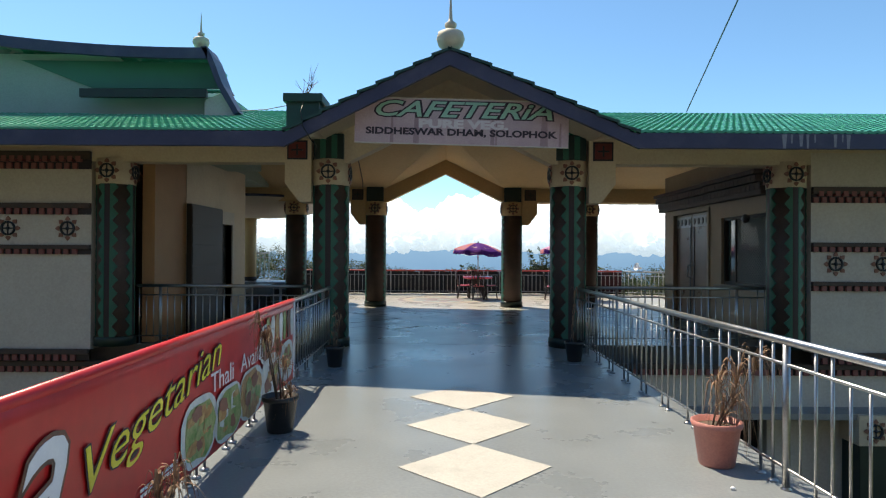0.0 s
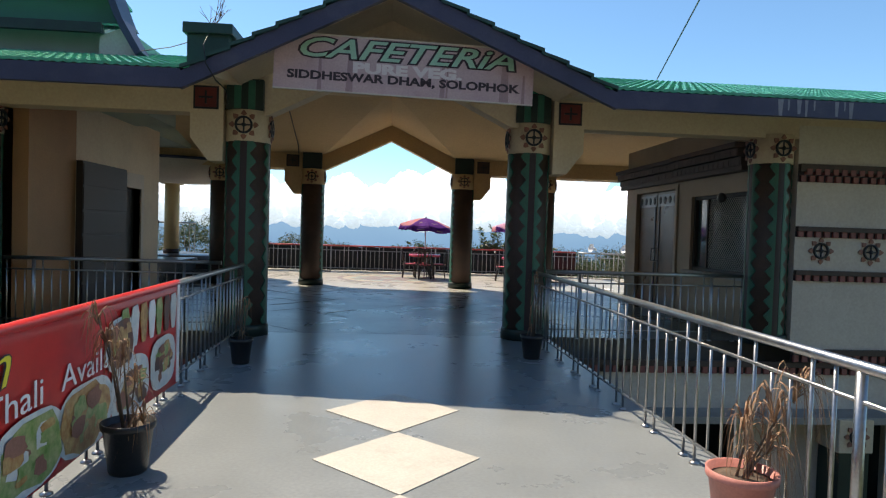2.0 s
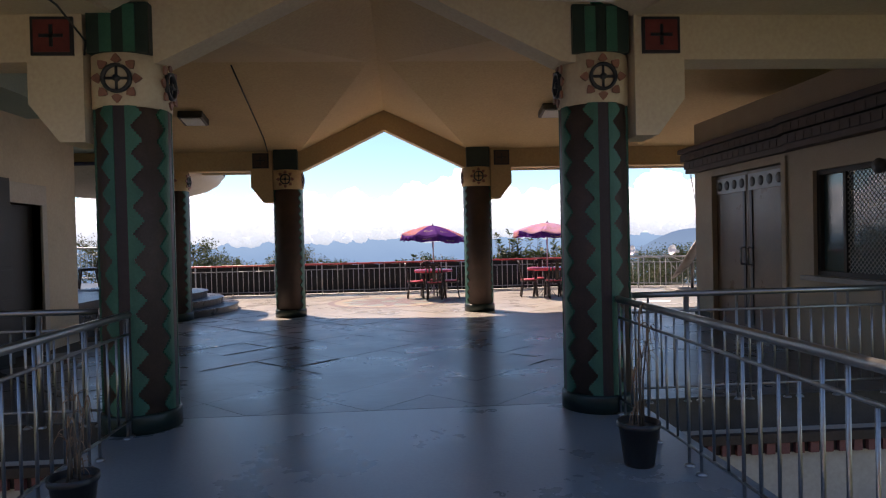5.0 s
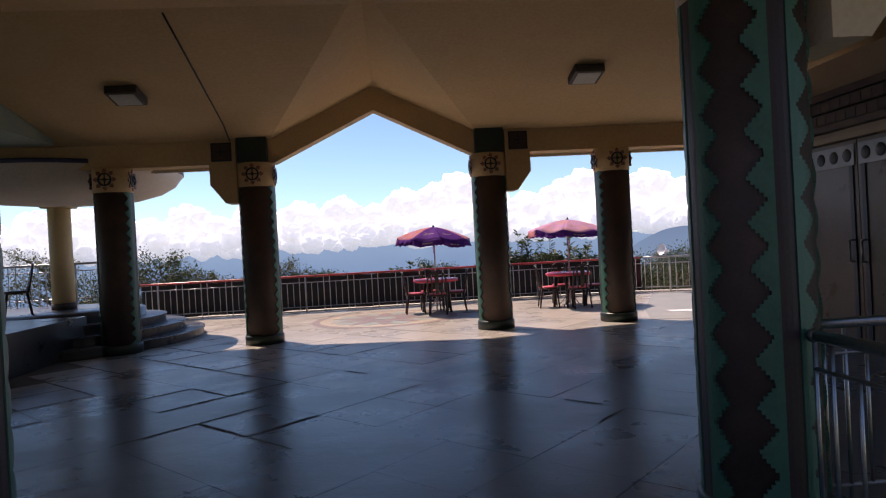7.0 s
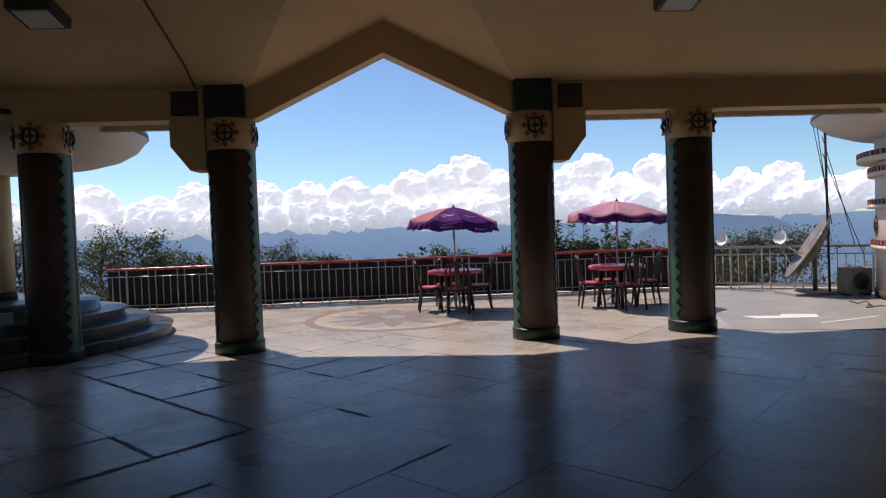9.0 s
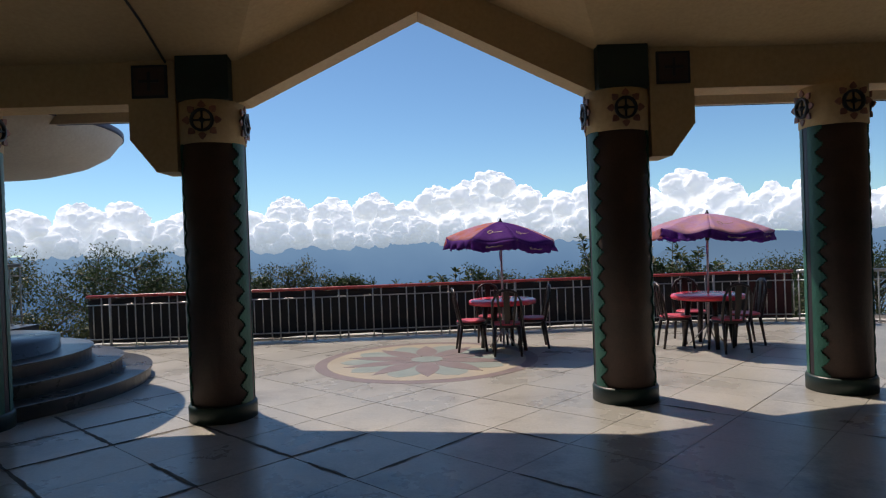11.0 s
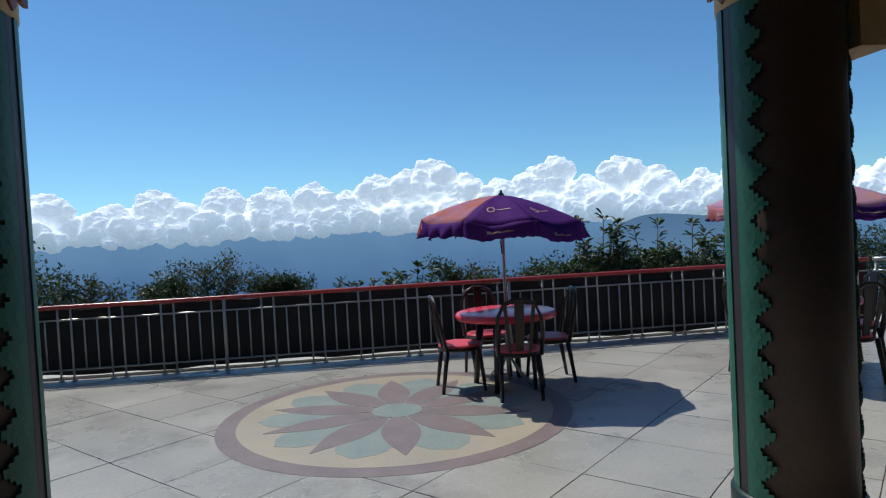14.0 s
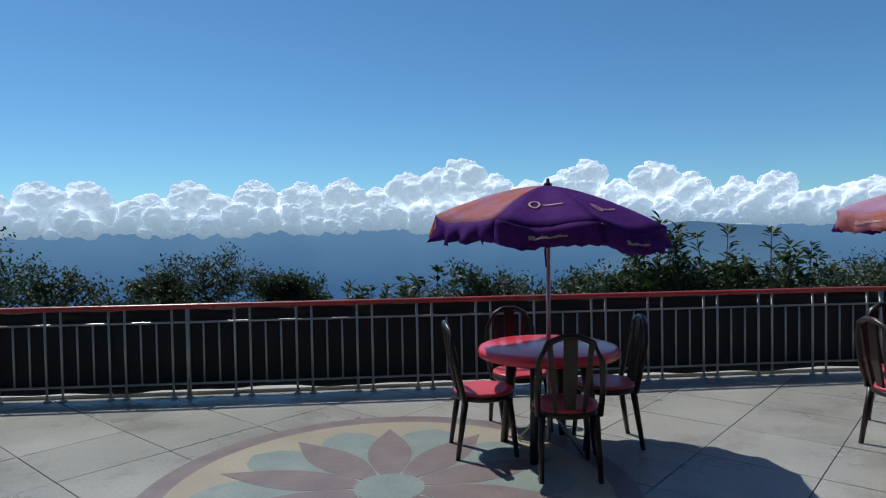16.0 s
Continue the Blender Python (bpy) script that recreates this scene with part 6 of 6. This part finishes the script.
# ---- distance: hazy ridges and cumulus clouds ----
def haze_glow_mat(name, low, high, z0, z1, strength):
    """A far ridge with blue haze painted as emission, graded by height with noise."""
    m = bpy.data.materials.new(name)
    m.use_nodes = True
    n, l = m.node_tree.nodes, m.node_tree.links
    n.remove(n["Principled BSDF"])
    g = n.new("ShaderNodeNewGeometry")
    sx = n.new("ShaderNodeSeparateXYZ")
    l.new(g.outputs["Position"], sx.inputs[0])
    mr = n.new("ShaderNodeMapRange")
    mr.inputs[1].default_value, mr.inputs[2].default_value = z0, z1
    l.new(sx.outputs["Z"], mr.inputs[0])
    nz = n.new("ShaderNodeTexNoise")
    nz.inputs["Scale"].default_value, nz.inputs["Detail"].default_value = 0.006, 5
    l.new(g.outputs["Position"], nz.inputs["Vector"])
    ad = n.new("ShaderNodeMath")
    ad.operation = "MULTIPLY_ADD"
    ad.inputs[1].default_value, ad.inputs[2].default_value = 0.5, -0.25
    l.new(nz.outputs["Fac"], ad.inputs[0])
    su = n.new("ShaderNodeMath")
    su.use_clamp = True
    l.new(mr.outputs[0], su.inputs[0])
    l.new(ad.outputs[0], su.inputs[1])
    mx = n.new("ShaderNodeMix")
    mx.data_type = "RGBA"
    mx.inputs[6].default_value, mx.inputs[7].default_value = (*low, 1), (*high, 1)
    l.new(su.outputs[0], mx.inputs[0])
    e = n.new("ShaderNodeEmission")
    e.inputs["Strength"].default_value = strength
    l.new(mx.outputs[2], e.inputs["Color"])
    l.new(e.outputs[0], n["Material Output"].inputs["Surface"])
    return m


def ridge(name, dist, prof, seed, mat, base):
    """A long ridge at a distance; prof gives its height in degrees over the eye by bearing."""
    bm = B()
    top, mid, foot = [], [], []
    for k in range(241):
        deg = -75 + 150 * k / 240
        a = radians(deg)
        e = prof(deg) + 0.05 * noise.fractal(Vector((deg * 0.3, seed, 0)), 1.0, 2.0, 3)
        h = 1.5 + dist * math.tan(radians(e))
        for lst, z, dd in ((top, h, dist), (mid, (h + base) / 2, dist - 0.25 * (h - base)), (foot, base, dist - 0.6 * (h - base))):
            lst.append(bm.verts.new((dd * math.sin(a), 17 + dd * math.cos(a), z)))
    for p, q in ((top, mid), (mid, foot)):
        for k in range(240):
            bm.faces.new((p[k], p[k + 1], q[k + 1], q[k])).smooth = True
    ob = new(name, mesh_of(name, bm, mat))
    tagged(ob, "distant hazy blue mountain ridge across the valley", "mountain", "", "structure")
    ob.visible_shadow = False
    return ob


# painted haze: glowing tone low on each ridge, then at its top
FAR = haze_glow_mat("far_ridge_haze_glow", (0.065, 0.155, 0.32), (0.145, 0.275, 0.46), -190, 20, 1.0)
NEAR = haze_glow_mat("near_ridge_haze_glow", (0.12, 0.225, 0.37), (0.092, 0.175, 0.315), -90, 30, 1.0)
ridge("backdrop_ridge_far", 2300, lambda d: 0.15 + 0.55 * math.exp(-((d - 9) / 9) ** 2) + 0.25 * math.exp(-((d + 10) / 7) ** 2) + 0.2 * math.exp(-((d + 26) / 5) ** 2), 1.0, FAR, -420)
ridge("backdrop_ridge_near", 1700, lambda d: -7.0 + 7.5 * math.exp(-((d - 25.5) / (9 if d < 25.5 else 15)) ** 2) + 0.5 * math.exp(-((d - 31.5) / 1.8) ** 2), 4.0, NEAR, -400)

# cumulus heaps over the far ridges: many billowing puffs, sunlit plus a painted glow
base = B()
bmesh.ops.create_icosphere(base, subdivisions=4, radius=1.0)
base.verts.ensure_lookup_table()
BV = [v.co.normalized() for v in base.verts]
BF = np.array([[v.index for v in f.verts] for f in base.faces])
base.free()
rcl = random.Random(31)
CD = 2050.0
allv, allf, cnt = [], [], 0


def puff(deg, elev, r, dd, flat=0.95):
    """One billow: a ball pushed out in rounded lobes with creases between them; r in degrees."""
    global cnt
    a = radians(deg)
    c = Vector((dd * math.sin(a), 17 + dd * math.cos(a), 1.5 + dd * math.tan(radians(elev))))
    r = dd * math.tan(radians(r))
    o = Vector((rcl.uniform(0, 50), rcl.uniform(0, 50), rcl.uniform(0, 50)))
    out = np.empty((len(BV), 3))
    for i, n_ in enumerate(BV):
        q = n_ + o
        k = 0.80 + 0.22 * noise.noise(q * 0.9)
        amp, fr = 0.42, 1.25
        for _ in range(4):
            k += amp * abs(noise.noise(q * fr))
            amp, fr = amp * 0.56, fr * 2.1
        p = c + Vector((n_.x * 1.15, n_.y * 0.8, n_.z * flat)) * (r * k)
        out[i] = (p.x, p.y, p.z)
    allv.append(out)
    allf.append(BF + cnt)
    cnt += len(BV)


def heap(deg, top, wide):
    """One cumulus: a ragged foot, broad billows in the middle and smaller ones climbing to a crown."""
    u = rcl.uniform
    puff(deg, top - 0.72, 0.72, CD)
    for side in (-1, 1):
        puff(deg + side * u(0.5, 0.9), top - u(0.9, 1.25), u(0.6, 0.85), CD + u(-20, 30))
        puff(deg + side * u(0.3, 0.6) * wide, top - u(1.5, 1.9), u(0.9, 1.2), CD - u(10, 35))
        puff(deg + side * u(0.5, 0.9) * wide, 1.5 + u(-0.3, 0.3), u(0.95, 1.3), CD - u(20, 50))
        puff(deg + side * u(0.1, 0.8) * wide, 0.85 + u(-0.3, 0.25), u(0.6, 0.9), CD - u(30, 70))
    puff(deg + u(-0.3, 0.3), (top + 0.8) / 2, u(1.1, 1.4), CD - 15)
    for q in range(2):
        puff(deg + u(-0.9, 0.9) * wide, 0.75 + u(-0.3, 0.2) - (0.2 if deg < 0 else 0.0), u(0.5, 0.75), CD - u(20, 60), 0.8)


for k in range(88):
    puff(-57 + 1.27 * k, 1.55 + rcl.uniform(-0.3, 0.25), rcl.uniform(1.2, 1.5), CD + 45)
# bearing, height of the crown and spread of each cloud, in degrees
for deg, top, wide in ((-54, 4.0, 2.2), (-50, 3.6, 2.2), (-46, 4.1, 2.2), (-42.5, 3.6, 2), (-39, 4.2, 2), (-35.5, 3.4, 2), (-31.5, 3.7, 1.9), (-27.5, 4.2, 1.7), (-24.4, 4.3, 1.6), (-20.4, 3.3, 1.7), (-17.0, 4.5, 1.5), (-14.4, 3.2, 1.4), (-11.7, 4.6, 1.6), (-7.8, 4.4, 1.6), (-4.2, 4.7, 1.5), (-1.2, 3.9, 1.4), (1.5, 5.2, 1.6), (4.2, 5.5, 1.5), (6.4, 6.4, 1.7), (9.3, 5.0, 1.5), (12.3, 4.3, 1.6), (15.4, 5.2, 1.2), (17.2, 6.0, 1.4), (19.8, 4.2, 1.5), (22.7, 5.6, 1.7), (25.8, 4.6, 1.6), (29.2, 3.9, 1.7), (32.0, 4.3, 1.5), (35.4, 2.8, 1.5), (38.6, 3.5, 1.7), (42.4, 3.8, 1.9), (46.5, 3.4, 2.1), (51, 3.9, 2.3)):
    heap(deg, top + 0.1, wide)
me = bpy.data.meshes.new("backdrop_clouds")
me.from_pydata(np.concatenate(allv).tolist(), [], np.concatenate(allf).tolist())
me.polygons.foreach_set("use_smooth", [True] * len(me.polygons))
cm = bpy.data.materials.new("cumulus_cloud")
cm.use_nodes = True
n, l = cm.node_tree.nodes, cm.node_tree.links
pc = n["Principled BSDF"]
pc.inputs["Base Color"].default_value = (0.74, 0.75, 0.77, 1)
pc.inputs["Roughness"].default_value = 1.0
pc.inputs["Specular IOR Level"].default_value = 0.0
# bluish glow painted in for light scattered inside the cloud
pc.inputs["Emission Color"].default_value = (0.66, 0.74, 0.86, 1)
pc.inputs["Emission Strength"].default_value = 0.60
g = n.new("ShaderNodeNewGeometry")
nz = n.new("ShaderNodeTexNoise")
nz.inputs["Scale"].default_value, nz.inputs["Detail"].default_value, nz.inputs["Roughness"].default_value = 0.02, 7, 0.6
l.new(g.outputs["Position"], nz.inputs["Vector"])
bp = n.new("ShaderNodeBump")
bp.inputs["Strength"].default_value, bp.inputs["Distance"].default_value = 0.16, 8.0
l.new(nz.outputs["Fac"], bp.inputs["Height"])
l.new(bp.outputs["Normal"], pc.inputs["Normal"])
# haze painted as emission over the cloud feet, fading out with height
sx_ = n.new("ShaderNodeSeparateXYZ")
l.new(g.outputs["Position"], sx_.inputs[0])
wob_ = n.new("ShaderNodeMath")
wob_.operation = "MULTIPLY_ADD"
wob_.inputs[1].default_value = 60.0
l.new(nz.outputs["Fac"], wob_.inputs[0])
l.new(sx_.outputs["Z"], wob_.inputs[2])
mr = n.new("ShaderNodeMapRange")
mr.inputs[1].default_value, mr.inputs[2].default_value, mr.inputs[3].default_value, mr.inputs[4].default_value = 15, 110, 0.75, 0.04
l.new(wob_.outputs[0], mr.inputs[0])
hz = n.new("ShaderNodeEmission")
hz.inputs["Color"].default_value, hz.inputs["Strength"].default_value = (0.19, 0.31, 0.46, 1), 1.0
mxs = n.new("ShaderNodeMixShader")
l.new(mr.outputs[0], mxs.inputs[0])
l.new(pc.outputs[0], mxs.inputs[1])
l.new(hz.outputs[0], mxs.inputs[2])
l.new(mxs.outputs[0], n["Material Output"].inputs["Surface"])
me.materials.append(cm)
cloud = tagged(new("backdrop_clouds", me), "band of white cumulus clouds over the far ridges", "clouds", "", "structure")
cloud.visible_shadow = False

# ---- floor slabs, laid diagonally ----
S = 0.74
U0, V0 = 13.42, 12.57


def clip(poly, ax, lim, keep_less):
    out = []
    for p, q in zip(poly, poly[1:] + poly[:1]):
        ip, iq = ((v[ax] <= lim) == keep_less for v in (p, q))
        if ip:
            out.append(p)
        if ip != iq:
            f = (lim - p[ax]) / (q[ax] - p[ax])
            out.append((p[0] + f * (q[0] - p[0]), p[1] + f * (q[1] - p[1])))
    return out


def slab_mesh(poly, gap=0.0038):
    """A slab with open joints round it."""
    bm = B()
    cx, cy = sum(p[0] for p in poly) / len(poly), sum(p[1] for p in poly) / len(poly)
    rings = []
    for ins, z in ((gap, -0.02), (gap, 0.0)):
        ring = []
        for x, y in poly:
            d = math.hypot(x - cx, y - cy)
            f = max(0.0, 1 - ins * 1.42 / d) if d > 1e-6 else 1
            ring.append(bm.verts.new((cx + (x - cx) * f, cy + (y - cy) * f, z)))
        rings.append(ring)
    k = len(poly)
    for a, b in zip(rings, rings[1:]):
        for i in range(k):
            bm.faces.new((a[i], a[(i + 1) % k], b[(i + 1) % k], b[i]))
    bm.faces.new(rings[-1])
    return mesh_of("floor_slab", bm, M["slab"])


h = S / math.sqrt(2)
WHOLE = slab_mesh([(0, -h), (h, 0), (0, h), (-h, 0)])
FILLED = slab_mesh([(0, -h), (h, 0), (0, h), (-h, 0)], 0.0009)    # joints choked with floor paint
rs = random.Random(4)
for i in range(-25, 25):
    for j in range(-25, 25):
        u, v = U0 + (i + 0.5) * S, V0 + (j + 0.5) * S
        x, y = (u - v) / FLOOR_R2, (u + v) / FLOOR_R2
        if not (10.56 - h < y < 23.35 + h and -5.9 < x < 9.3):
            continue
        if (x < -4.6 and y < 18.2) or (x > 6.1 + h and y < 17.3) or (x > 5.6 + h and y < 13.2) or math.hypot(x - PC[0], y - PC[1]) < 1.6:
            continue
        if y > edge_y(x) + 0.6 or math.hypot(x - 10.55, y - 19.2) < 2.0:
            continue
        if y - h < 10.56 or y + h > 23.35:
            poly = [(x, y - h), (x + h, y), (x, y + h), (x - h, y)]
            poly = clip(clip(poly, 1, 10.56, False), 1, 23.35, True)
            if len(poly) > 2:
                share("floor_slab", slab_mesh(poly), floor, Matrix.Identity(4))
        else:
            share("floor_slab", FILLED if y < 15.2 + 0.5 * x else WHOLE, floor, pose(x, y, rs.uniform(-0.0025, 0.0), rs.uniform(-0.06, 0.06), rs.uniform(-0.06, 0.06), 0))

# dirt packed into some of the joints of the hall floor, in wavering dark lines
grime = B()
for i in range(-25, 25):
    for j in range(-25, 25):
        for du, dv in ((1, 0), (0, 1)):
            u, v = U0 + i * S, V0 + j * S
            x, y = (u - v) / FLOOR_R2, (u + v) / FLOOR_R2
            if not (11.3 < y < 19.2 and -4.4 < x < 5.0) or (y > 17.6 and x > -2.2) or rs.random() > ((0.52 if x < -0.9 else 0.22) if x < 0.6 else 0.10):
                continue
            f0, f1 = rs.uniform(0, 0.35) if x > -0.9 else 0.0, rs.uniform(0.7, 1.0) if x > -0.9 else 1.0
            prev = None
            for k in range(13):
                f = f0 + (f1 - f0) * k / 12
                uu, vv = u + du * S * f, v + dv * S * f
                wob = 0.012 * noise.noise(Vector((uu * 9, vv * 9, 0)))
                hw = ((0.011 if x > -0.9 else 0.014) + (0.014 if x > -0.9 else 0.018) * abs(noise.noise(Vector((uu * 14, vv * 14, 5))))) * math.sin(math.pi * (0.08 + 0.84 * k / 12)) ** (0.6 if x > -0.9 else 0.25)
                cur = []
                for sd in (-1, 1):
                    a_, b_ = uu + dv * (wob + sd * hw), vv + du * (wob + sd * hw)
                    cur.append(grime.verts.new(((a_ - b_) / FLOOR_R2, (a_ + b_) / FLOOR_R2, 0.0022)))
                if prev:
                    grime.faces.new((prev[0], prev[1], cur[1], cur[0]))
                prev = cur
bmesh.ops.recalc_face_normals(grime, faces=grime.faces[:])
tagged(part("joint_grime", grime, M["joint"], floor, "dark grime packed in the joints"), "dark grime packed in the joints", "", "", "stuff")
